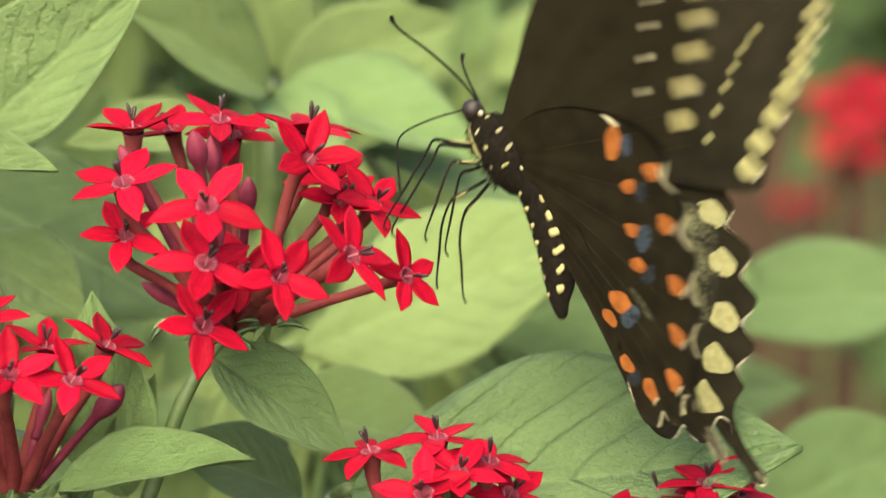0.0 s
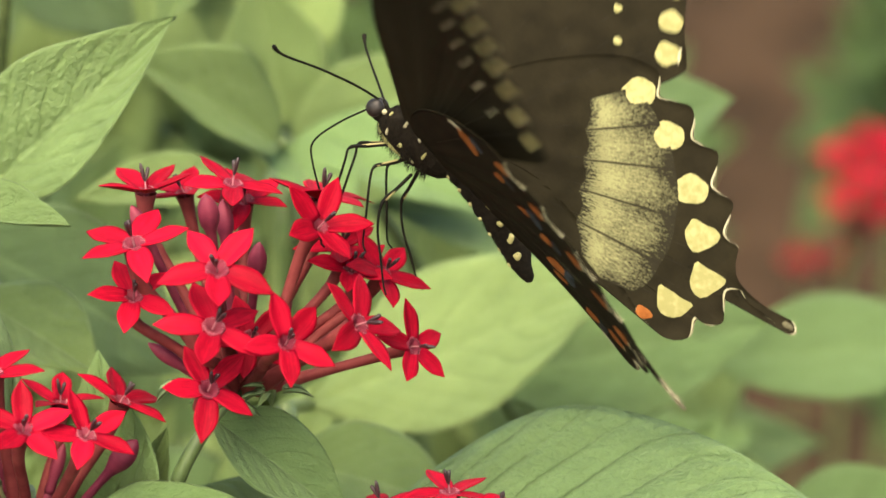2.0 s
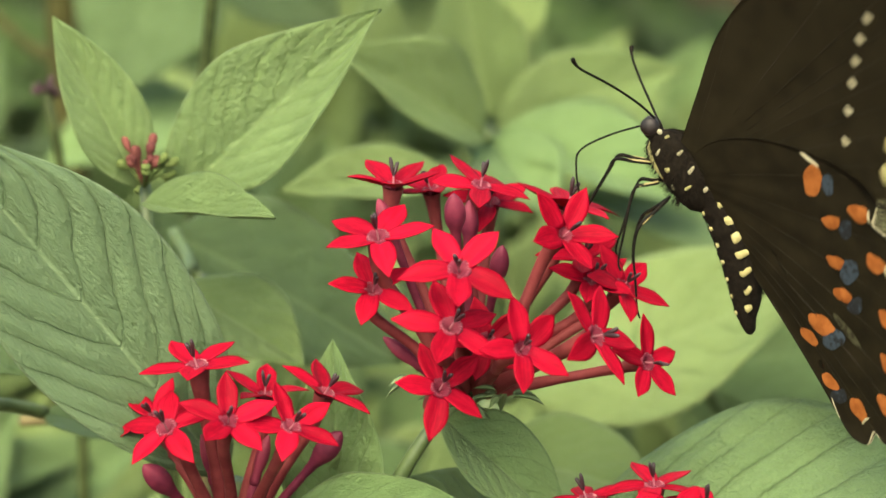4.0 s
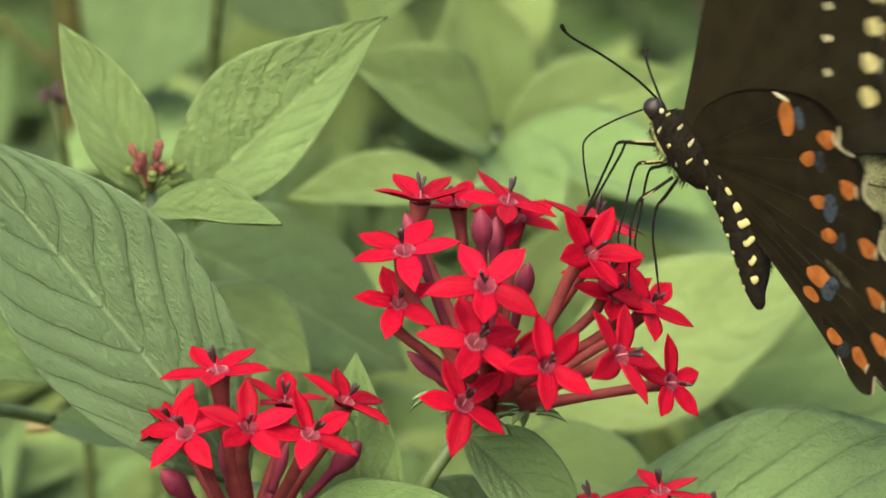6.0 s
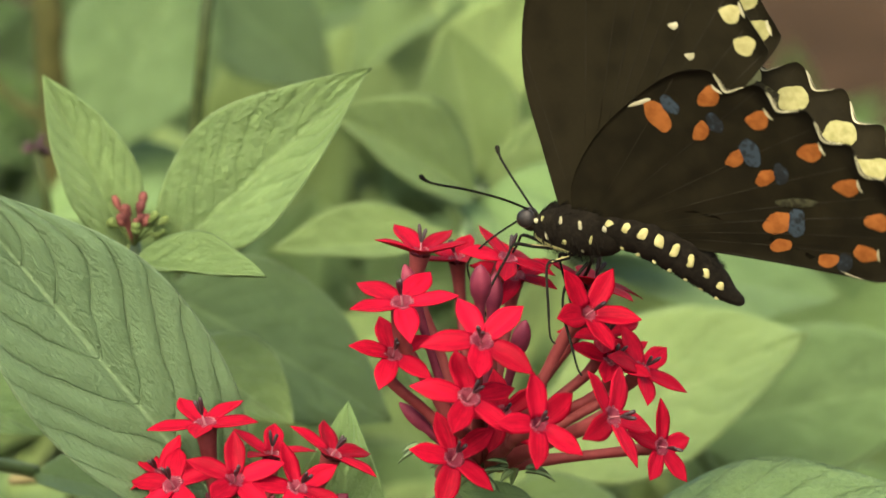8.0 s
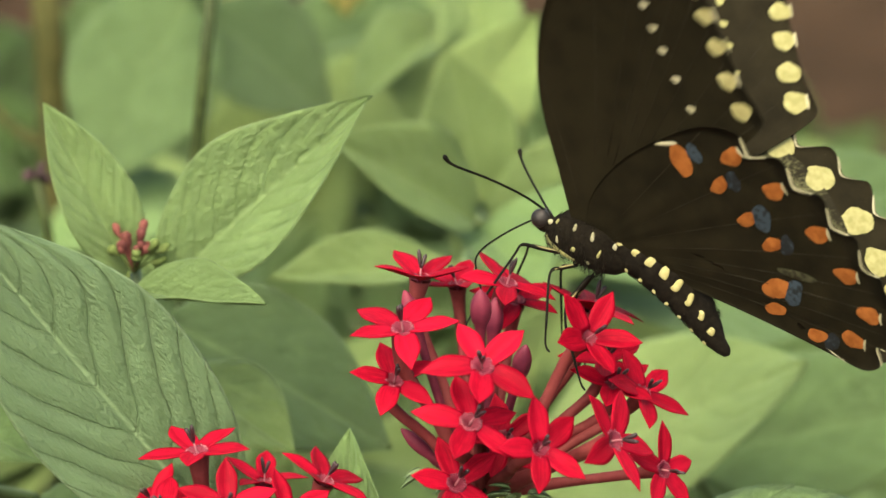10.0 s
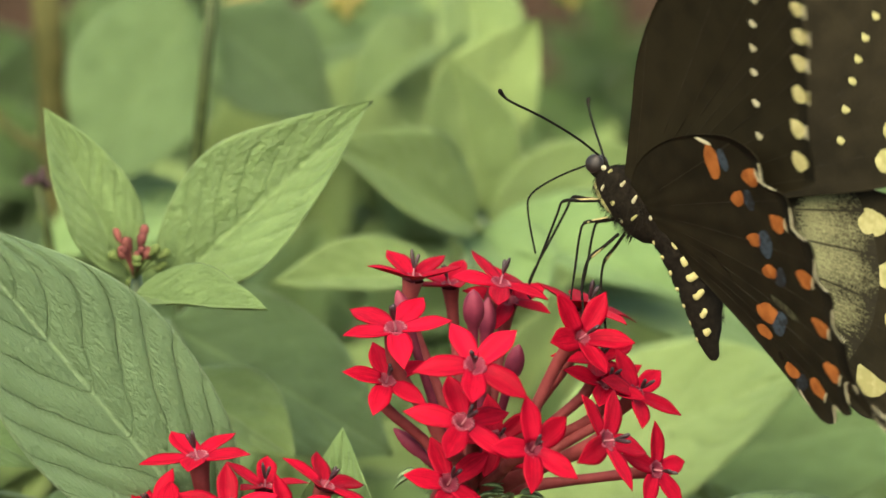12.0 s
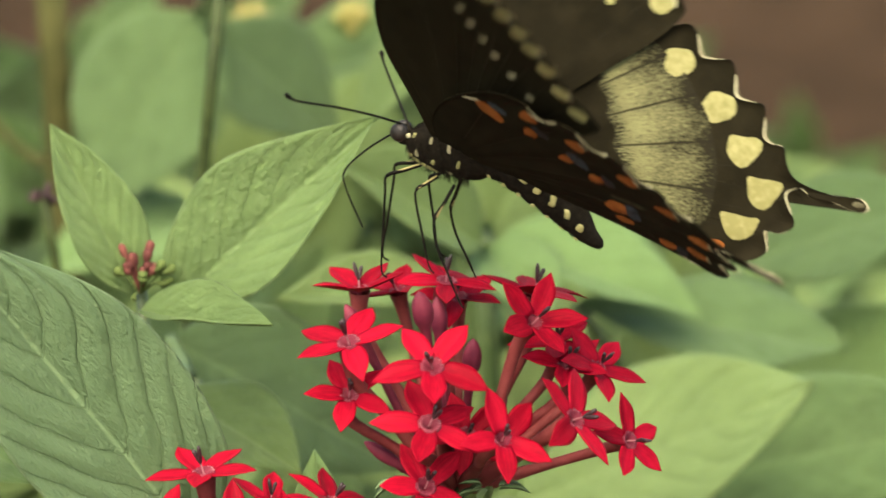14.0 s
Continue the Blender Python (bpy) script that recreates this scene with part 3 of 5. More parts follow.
# ---- single large leaves near the flowers, each on its own shoot ----
def leafy_shoot(label, node_at, leaves, stem_r=0.0018, seed=1, name="leafy_shoot", stem_on=True, detail=(34, 10), stem_mat=None, lean=0.004):
    """A stem from the ground with the listed leaves: root, tip, width, face, material, droop, fold."""
    base = foot(spot(*node_at))
    thing = empty(name, TIP @ Matrix.Translation(base), label, "plant", "plants of the bed")
    top = spot(*node_at)
    if stem_on:
        stem_part(thing, [top - base, (top - base) * 0.8 + Vector((lean, 0.004, 0)), (top - base) * 0.5 + Vector((lean, 0.004, 0)), Vector((0, 0, 0))], stem_r, stem_r * 1.7, stem_mat, n=12)
    for i, (a, b, w, n, mat, droop, fold, *widest) in enumerate(leaves):
        root, tip = spot(*a), spot(*b)
        wide = w * (DIST + root.y) / DIST
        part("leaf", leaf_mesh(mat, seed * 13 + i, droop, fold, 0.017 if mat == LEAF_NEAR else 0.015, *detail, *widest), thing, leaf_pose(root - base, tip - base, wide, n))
        if (root - top).length > 0.012:
            part("stalk", tube_mesh("stalk", curve_points([top - base, root.lerp(top, 0.5) - base + Vector((0, 0.003, 0)), root - base], 6), [0.0011] * 6, STEM, 8), thing)
    return thing


TWIG = mottled("pale_twig", (0.13, 0.11, 0.05), (0.20, 0.17, 0.08), 300, 0.8, Specular_IOR_Level=0.1)


def bush_stems():
    """Woody lower stems; the flowering shoots spring from their tops."""
    tops = [spot(448, 1446, 0.016), spot(398, 1546, 0.022)]
    base = foot(tops[0].lerp(tops[1], 0.5))
    thing = empty("shrub_base", TIP @ Matrix.Translation(base), "woody lower stems of the flowering shrub", "plant", "plants of the bed")
    for p in tops:
        stem_part(thing, [p - base, (p - base) * 0.6 + Vector((0.006, 0.0, 0)), Vector((0, 0, 0))], 0.0024, 0.0040, n=10)


bush_stems()


def woody_stem(place, lean, r0, r1):
    """A brown branch that stands behind the leaves."""
    top = spot(*place)
    base = foot(top)
    thing = empty("woody_stem", TIP @ Matrix.Translation(base), "brown woody stem among the leaves", "branch")
    stem_part(thing, [top - base, (top - base) * 0.7 + Vector((lean, 0, 0)), (top - base) * 0.3 + Vector((-lean, 0, 0)), Vector((0, 0, 0))], r0, r1, BARK, 16)
    for k, side in ((0.93, -1), (0.86, 1), (0.78, -1)):
        a = (top - base) * k + Vector((lean, 0, 0)) * (1 - k) * 3
        b = a + Vector((side * 0.014, 0.004, 0.010))
        part("side_shoot", tube_mesh("side_shoot", curve_points([a, a.lerp(b, 0.5) - Vector((0, 0, 0.002)), b], 8), [0.0014 - 0.0001 * q for q in range(8)], BARK, 8), thing)


woody_stem((75, -120, 0.20), 0.003, 0.0030, 0.0042)


def dry_twig():
    """A thin fallen twig caught among the leaves."""
    a, b = spot(20, 895, 0.07), spot(330, 945, 0.055)
    thing = empty("twig", TIP @ Matrix.Translation(a), "thin dry twig caught among the stems", "twig")
    stem_part(thing, [Vector((0, 0, 0)), (b - a) * 0.4 + Vector((0, 0, 0.002)), b - a, b - a + DOWN * 0.1, foot(b) - a], 0.0009, 0.0014, TWIG, 20)


dry_twig()
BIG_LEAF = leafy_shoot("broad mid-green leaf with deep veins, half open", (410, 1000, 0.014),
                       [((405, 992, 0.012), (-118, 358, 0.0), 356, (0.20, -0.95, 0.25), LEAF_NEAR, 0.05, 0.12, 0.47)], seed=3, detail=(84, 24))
leafy_shoot("young shoot with paired leaves and a knot of red buds", (238, 470, 0.036), [
    ((226, 478, 0.034), (80, 178, 0.030), 142, (0.15, -0.95, 0.25), LEAF_MID, 0.04, 0.3),
    ((285, 508, 0.034), (656, 166, 0.024), 228, (-0.1, -0.95, 0.35), LEAF_MID, 0.0, 0.25),
    ((236, 508, 0.026), (480, 562, 0.012), 112, (0.1, -0.75, 0.65), LEAF_MID, -0.12, 0.3),
], seed=4, stem_r=0.0009, detail=(48, 14))
leafy_shoot("rounded pale leaves behind the flowers", (330, 640, 0.06), [
    ((290, 650, 0.050), (520, 785, 0.036), 190, (0.1, -0.75, 0.65), LEAF_PALE, 0.05, 0.15, 0.5),
    # the rear leaf gets the dark greens in place of the shade on it
    ((290, 560, 0.078), (690, 770, 0.066), 300, (0.1, -0.9, 0.4), LEAF_DARK, 0.1, 0.1),
], seed=5)
leafy_shoot("yellow-green broad leaf lit from above", (850, 860, 0.06), [
    ((890, 852, 0.100), (1440, 650, 0.085), 335, (-0.05, -0.82, 0.55), LEAF_BRIGHT, -0.06, 0.06, 0.52),
    ((850, 950, 0.065), (1160, 1010, 0.050), 230, (0.1, -0.7, 0.7), LEAF_PALE, 0.1, 0.15),
], seed=6)
leafy_shoot("broad dark ribbed leaf spread flat", (960, 1110, 0.03), [
    ((985, 1100, 0.018), (1800, 1078, 0.002), 520, (0.05, -0.72, 0.70), LEAF_DARK, -0.10, 0.10, 0.46),
    ((900, 1110, 0.030), (660, 1000, 0.022), 170, (-0.1, -0.7, 0.6), LEAF_DARK, 0.1, 0.2),
], seed=7, detail=(56, 16))
leafy_shoot("pointed bright leaf low in the bed", (470, 1110, 0.004), [
    ((470, 1105, 0.002), (800, 1014, -0.006), 150, (0.1, -0.6, 0.8), LEAF, 0.12, 0.3),
    ((560, 1080, 0.016), (640, 900, 0.010), 90, (0.2, -0.8, 0.3), LEAF_PALE, 0.1, 0.3),
], seed=8)
leafy_shoot("leaf at the edge of the bed with a dry patch", (-60, 860, 0.03), [
    ((-120, 720, 0.03), (72, 800, 0.02), 150, (0.1, -0.8, 0.5), LEAF, 0.1, 0.2),
    ((60, 880, 0.05), (330, 930, 0.035), 130, (0.1, -0.7, 0.7), LEAF_DARK, 0.1, 0.2),
], seed=9)
leafy_shoot("rosette of soft yellow-green leaves", (846, 380, 0.144), [
    ((840, 390, 0.110), (590, 230, 0.090), 190, (-0.2, -0.8, 0.5), LEAF_PALE, 0.06, 0.3),
    ((850, 360, 0.141), (795, 90, 0.136), 190, (0.0, -1.0, 0.3), LEAF_PALE, 0.04, 0.3),
    ((862, 380, 0.136), (1190, 262, 0.136), 170, (0.2, -0.9, 0.4), LEAF_PALE, 0.05, 0.3),
    ((856, 400, 0.128), (1230, 480, 0.112), 240, (0.1, -0.6, 0.8), LEAF, 0.12, 0.3),
    ((820, 470, 0.090), (480, 480, 0.075), 130, (-0.1, -0.8, 0.6), LEAF_PALE, 0.02, 0.2, 0.5),
    ((846, 396, 0.120), (960, 520, 0.100), 170, (0.1, -0.5, 0.85), LEAF, 0.1, 0.3),
    ((800, 250, 0.150), (950, 20, 0.140), 190, (0.1, -1.0, 0.3), LEAF_PALE, 0.0, 0.2),
], seed=10, detail=(20, 6))
leafy_shoot("tall shoot with large pale leaves", (800, 60, 0.208), [
    ((790, 40, 0.192), (622, 160, 0.160), 150, (-0.2, -0.8, 0.3), LEAF_PALE, 0.1, 0.3),
    ((830, -60, 0.192), (870, 290, 0.168), 165, (0.1, -0.9, 0.3), LEAF_PALE, 0.08, 0.3),
    ((800, -30, 0.225), (735, 240, 0.215), 240, (0.1, -0.8, 0.6), LEAF_PALE, 0.0, 0.1),
    ((700, 300, 0.250), (720, 20, 0.250), 320, (0.0, -0.75, 0.65), LEAF_PALE, 0.0, 0.1),
    ((780, 30, 0.208), (420, 90, 0.208), 200, (-0.1, -0.7, 0.7), LEAF, 0.1, 0.3),
], seed=11, detail=(20, 6))
leafy_shoot("upright stem with dusky leaves", (380, -80, 0.085), [
    ((340, -20, 0.190), (140, 330, 0.190), 300, (-0.1, -0.9, 0.4), LEAF_DARK, 0.1, 0.1),
    ((360, 10, 0.190), (600, 200, 0.190), 230, (0.2, -0.9, 0.4), LEAF_DARK, 0.1, 0.1),
    ((340, 330, 0.200), (60, 420, 0.190), 220, (-0.1, -0.7, 0.7), LEAF, 0.1, 0.15),
], seed=12, stem_r=0.0010, detail=(20, 6), stem_mat=STEM_DARK, lean=-0.012)
leafy_shoot("large soft leaves beyond the flower", (1320, 960, 0.17), [
    ((1010, 500, 0.13), (1490, 560, 0.12), 230, (0.0, -0.7, 0.7), LEAF_DARK, 0.05, 0.1, 0.55),
    ((1290, 430, 0.15), (1640, 300, 0.14), 230, (0.1, -0.8, 0.6), LEAF_DARK, 0.05, 0.1, 0.55),
    ((1210, 810, 0.12), (1700, 700, 0.10), 290, (0.1, -0.9, 0.35), LEAF, 0.05, 0.1, 0.5),
    ((1600, 775, 0.19), (2060, 740, 0.18), 215, (0.1, -0.88, 0.48), LEAF_DARK, 0.05, 0.1, 0.5),
    ((1690, 1170, 0.13), (2010, 1000, 0.12), 260, (0.0, -0.85, 0.5), LEAF, 0.05, 0.1, 0.5),
    ((1400, 720, 0.16), (1560, 500, 0.15), 240, (0.1, -0.9, 0.4), LEAF, 0.05, 0.1, 0.5),
], seed=13, detail=(20, 6))


def bud_knot(place, label, mat, seed):
    """Small buds in the heart of a young shoot."""
    thing = empty("bud_knot", TIP @ Matrix.Translation(spot(*place)), label, "bud")
    rnd = random.Random(seed)
    for k in range(26):
        d = Vector((rnd.uniform(-1, 1), rnd.uniform(-0.8, 0.3), rnd.uniform(-0.25, 1))).normalized()
        tip = Vector((d.x * 62, d.y * 46, 12 + d.z * 54)) * rnd.uniform(0.5, 1.1) * STEP
        fat = rnd.uniform(0.75, 1.15)
        path = curve_points([(0, 0.001, -0.002), tip * 0.5, tip * 0.74, tip * 0.9 + Vector((0, 0, 5 * STEP)), tip + Vector((0, 0, 8 * STEP))], 8)
        part("bud", tube_mesh("bud", path, [x * STEP * fat for x in (2, 2, 2.5, 4, 7.5, 9, 7.5, 3)], mat if d.z > 0.28 else KNOT_GREEN, 7), thing)


KNOT_GREEN = mottled("dull_green_bud", (0.060, 0.088, 0.026), (0.105, 0.140, 0.045), 500, 0.8, Specular_IOR_Level=0.08)
bud_knot((236, 456, 0.030), "knot of small dull red buds on green stalks", BUD_DULL, 5)
for place in ((430, 15, 0.20), (610, 10, 0.20), (1010, -10, 0.24)):
    bud_knot(place, "knot of small yellow-green buds", BUD_YELLOW, 6)



def dry_head(place):
    """A small withered flower head on a bent stalk."""
    top = spot(*place)
    base = foot(top)
    thing = empty("dry_flower", TIP @ Matrix.Translation(base), "withered purple-brown flower head on a stalk", "flower")
    h = top - base
    stem_part(thing, [h, h * 0.9 + Vector((0.004, 0.002, 0)), h * 0.5, Vector((0, 0, 0))], 0.0008, 0.0014, STEM_DARK, 10)
    rnd = random.Random(31)
    for k in range(14):
        d = Vector((rnd.uniform(-1, 1), rnd.uniform(-0.6, 0.3), rnd.uniform(-0.4, 0.6))).normalized() * rnd.uniform(22, 34) * STEP
        part("dry_petal", tube_mesh("dry_petal", curve_points([h, h + d * 0.5, h + d * 0.8, h + d], 6), [x * STEP for x in (3, 6, 8, 8, 6, 2)], DRY, 7), thing)


DRY = mottled("withered_purple", (0.030, 0.018, 0.020), (0.070, 0.045, 0.046), 400, 0.8, Specular_IOR_Level=0.1)
dry_head((64, 308, 0.10))
# ---- the rest of the bed: soft plants behind, and the ground ----
FILL_LEAVES = [leaf_mesh(m, 500 + i, 0.15, 0.2, 0.01, 14, 4) for i, m in enumerate((LEAF, LEAF_PALE, LEAF_PALE, LEAF, LEAF_DARK))]


# leaf greens darkened to stand for shade in the back and upper left
LEAF_SHADE = leaf_material("shaded_leaf", (0.030, 0.062, 0.014), (0.052, 0.098, 0.024), (0.08, 0.13, 0.04))
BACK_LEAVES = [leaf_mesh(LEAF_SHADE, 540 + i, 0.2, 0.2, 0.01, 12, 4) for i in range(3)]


def fill_shoot(top, seed, size, kinds=FILL_LEAVES):
    rnd = random.Random(seed)
    base = foot(top)
    thing = empty("leafy_shoot", TIP @ Matrix.Translation(base), "green leafy shoot with pointed oval leaves", "plant", "plants of the bed")
    h = top - base
    stem_part(thing, [h, h * 0.5 + Vector((rnd.uniform(-0.01, 0.01), 0, 0)), Vector((0, 0, 0))], 0.0016, 0.003, n=8)
    for ring in range(5):
        at_h = h - h.normalized() * (0.018 * ring * size)
        turn = rnd.uniform(0, 6.28)
        for k in range(4 if ring else 3):
            a = turn + 2 * math.pi * k / (4 if ring else 3) + rnd.uniform(-0.3, 0.3)
            d = Vector((math.cos(a), 0.35 * math.sin(3 * a) - 0.25, 0.75 * math.sin(a) + 0.1)).normalized()
            ln = (0.040 + 0.010 * ring) * size * rnd.uniform(0.85, 1.15)
            face = Vector((0.35 * d.x + rnd.uniform(-0.2, 0.2), -0.8, 0.6))
            part("leaf", rnd.choice(kinds), thing, leaf_pose(at_h, at_h + d * ln, ln * 0.5 / STEP, face))


rnd = random.Random(21)
for u in range(-330, 2400, 165):
    for k, (v, away) in enumerate(((760, 0.19), (420, 0.28), (1000, 0.15), (130, 0.36), (600, 0.24), (280, 0.32))):
        uu, vv, aa = u + rnd.uniform(-60, 60) + 100 * (k % 2), v + rnd.uniform(-60, 60), away + rnd.uniform(-0.015, 0.03)
        if -120 < uu < 300 and vv > 690 or 1760 < uu < 2050 and vv < 640 or uu > 1230 and vv < 420 or (uu > 640 and vv < 330) or (uu > 1400 and (vv > 820 or rnd.random() < 0.72)):
            continue
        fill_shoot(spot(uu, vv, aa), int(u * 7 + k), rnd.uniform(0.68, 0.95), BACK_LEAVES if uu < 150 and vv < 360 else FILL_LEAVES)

ground_v = [(-300, -300, 0), (300, -300, 0), (300, 300, 0), (-300, 300, 0)]
tagged(new("ground", mesh_of("ground", ground_v, [(0, 1, 2, 3)], SOIL)), "brown mulched garden soil", "ground", kind="structure")


flower_shoot(
    "flower_shoot", "red star-flower cluster far back in the bed", (1890, 425, 0.70), (1877, 740, 0.02),
    [(1770, 390, 0.0, (-0.2, -0.7, 0.7), 105, 0), (1900, 340, 0.0, (0.2, -0.7, 0.7), 105, 20), (1860, 470, -0.01, (0, -0.9, 0.4), 105, 40), (1990, 440, 0.0, (0.4, -0.8, 0.4), 105, 10),
     (1780, 560, 0.0, (-0.3, -0.8, 0.3), 100, 0), (1930, 580, 0.0, (0.2, -0.8, 0.3), 100, 30), (2020, 330, 0.01, (0.3, -0.6, 0.7), 100, 15)],
    [], [(1880, 800, 0.03), (1890, 1000, 0.06)], [], 600)
flower_shoot(
    "flower_shoot", "blurred red star-flower cluster at the back of the bed", (1800, 590, 1.10), (1790, 700, 0.02),
    [(1700, 600, 0.0, (-0.2, -0.6, 0.8), 95, 0), (1880, 580, 0.0, (0.0, -0.6, 0.8), 95, 20)],
    [], [(1790, 800, 0.03), (1790, 1000, 0.06)], [], 640)
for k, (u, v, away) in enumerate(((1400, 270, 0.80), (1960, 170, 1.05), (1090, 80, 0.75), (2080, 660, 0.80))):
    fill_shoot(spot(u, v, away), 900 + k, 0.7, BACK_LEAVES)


VEIN = mottled("dark_wing_vein", (0.008, 0.0066, 0.0034), (0.014, 0.0114, 0.006), 600, 0.7, Specular_IOR_Level=0.08)

# ---- butterfly ----
# Body axes: x to the head, y to its own left, z to its back; one unit is STEP metres.
FORE = [(-34, 0), (-121, 107), (-207, 224), (-255, 364), (-264, 534), (-256, 680), (-236, 765), (-196, 770), (-150, 742), (-108, 708), (-70, 680), (-36, 650),
        (2, 614), (40, 572), (80, 534), (122, 496), (160, 470), (176, 448), (160, 380), (110, 250), (60, 120), (22, 0)]
HIND = [(-12, 0), (-40, 90), (-20, 200), (30, 300), (84, 376), (140, 410), (166, 402), (186, 386), (208, 400), (234, 418), (260, 406), (281, 387), (302, 392), (328, 404), (350, 384), (370, 361),
        (390, 362), (416, 369), (434, 346), (450, 325), (466, 322), (484, 326), (504, 304)]
HIND_LOW = [(548, 282), (534, 262), (552, 240), (572, 220), (560, 196), (540, 186), (556, 160), (548, 136), (524, 118), (480, 112), (430, 116), (340, 126), (240, 128), (150, 114), (80, 72), (30, 8)]
# the tail's upper side runs on the head side, its lower side on the far side
HIND = HIND + [(528, 290), (560, 291), (596, 300), (622, 312), (646, 322), (664, 315), (658, 302), (630, 295), (600, 289), (570, 279)] + HIND_LOW


def camber(s, d):
    """The wing's slight bow and the folds between its veins."""
    r = math.hypot(s, d)
    a = math.atan2(d, s)
    return 16 * math.sin(min(r / 700, 1) * math.pi) - 0.00004 * r * r + 0.9 * math.sin(a * 26) * min(r / 300, 1)


def wing_vert(s, d, side, lift=0.0):
    return Vector((-s, d if side > 0 else -d, camber(s, d) + lift)) * STEP


def wing_mesh(name, outline, side, upper, under):
    """A bowed sheet, 3 units thick, fanned out from the joint to the margin."""
    rim = curve_points([(s, d, 0) for s, d in outline], 150)
    rings = 14
    verts, faces, mats = [], [], []
    n = len(rim)
    for lift in (1.5, -1.5):
        for i in range(rings + 1):
            f = i / rings
            for p in rim:
                q = Vector((0, 0, 0)).lerp(p, f) if i else Vector((p.x * 0.02, p.y * 0.02, 0))
                verts.append(wing_vert(q.x, q.y, side, lift))
    off = (rings + 1) * n
    for i in range(rings):
        for k in range(n - 1):
            a, b, c, d = i * n + k, i * n + k + 1, (i + 1) * n + k + 1, (i + 1) * n + k
            f = (d, c, b, a) if side > 0 else (a, b, c, d)
            faces.append(f)
            mats.append(0)
            faces.append(tuple(off + x for x in reversed(f)))
            mats.append(1)
    edge = [rings * n + k for k in range(n)]
    for a, b in zip(edge, edge[1:]):
        faces.append((a, b, off + b, off + a) if side > 0 else (b, a, off + a, off + b))
        mats.append(1)
    return mesh_of(name, verts, faces, [upper, under], face_mats=mats)


def margin_line(wing, outline, side, top, centre, reach, width):
    """A pale ribbon on the rim of the wing about a notch, tapered to both ends."""
    rim = curve_points([(s, d, 0) for s, d in outline], 420)
    mid = Vector((*centre, 0))
    k0 = min(range(len(rim)), key=lambda k: (rim[k] - mid).length)
    a, b = k0, k0
    while a > 0 and (rim[a] - rim[k0]).length < reach:
        a -= 1
    while b < len(rim) - 1 and (rim[b] - rim[k0]).length < reach:
        b += 1
    run = rim[a:b + 1]
    verts, faces = [], []
    lift = 2.4 if top else -2.4
    for k, p in enumerate(run):
        q = p - p.normalized() * max(1.2, width * abs(math.sin(math.pi * k / (len(run) - 1))) ** 0.6)
        for e, z in ((p + p.normalized() * 0.8, 0.0), (q, lift)):
            verts.append(wing_vert(e.x, e.y, side, z if z else lift * 0.4))
    for k in range(len(run) - 1):
        f = (2 * k, 2 * k + 1, 2 * k + 3, 2 * k + 2)
        faces.append(f if (side > 0) == top else tuple(reversed(f)))
    return part("margin_edge", mesh_of("margin_edge", verts, faces, WHITE), wing, None, "cream edge")


def patch(name, wing, side, top, centre, size, turn, mat, seed, horn=0.0, label=""):
    """A patch of coloured scales on the upper (top) or under side; horn bends it into a crescent."""
    rnd = random.Random(seed)
    ring, n, verts, faces = 3, 18, [], []
    ph, am = rnd.uniform(0, 6), rnd.uniform(0.04, 0.10)
    c, s = math.cos(radians(turn)), math.sin(radians(turn))
    lift = 2.6 if top else -2.6
    for i in range(ring + 1):
        for k in range(n):
            w = 2 * math.pi * k / n
            r = i / ring * (1 + am * math.sin(3 * w + ph) + 0.05 * math.sin(5 * w + 2 * ph))
            x, y = r * math.cos(w) * size[0], r * math.sin(w) * size[1]
            y += horn * (x / size[0]) ** 2 * size[0]
            drop = 0.8 * (i / ring) ** 4
            verts.append(wing_vert(centre[0] + c * x - s * y, centre[1] + s * x + c * y, side, lift - (drop if top else -drop)))
    for i in range(ring):
        for k in range(n):
            q = (k + 1) % n
            f = (i * n + k, i * n + q, (i + 1) * n + q, (i + 1) * n + k)
            faces.append(f if (side > 0) == (not top) else tuple(reversed(f)))
    return part(name, mesh_of(name, verts, faces, mat), wing, None, label)


H = [(159, 359), (252, 349), (353, 323), (430, 282), (497, 238), (492, 165)]
G = [(80, 286), (160, 285), (230, 255), (289, 239), (333, 159), (345, 115), (433, 122)]
FS = [(133, 448), (89, 491), (46, 541), (6, 587), (-27, 626), (-64, 660), (-102, 694), (-140, 722)]
PS = [(52, 387), (5, 425), (-37, 465), (-69, 496), (-100, 530), (-128, 570)]


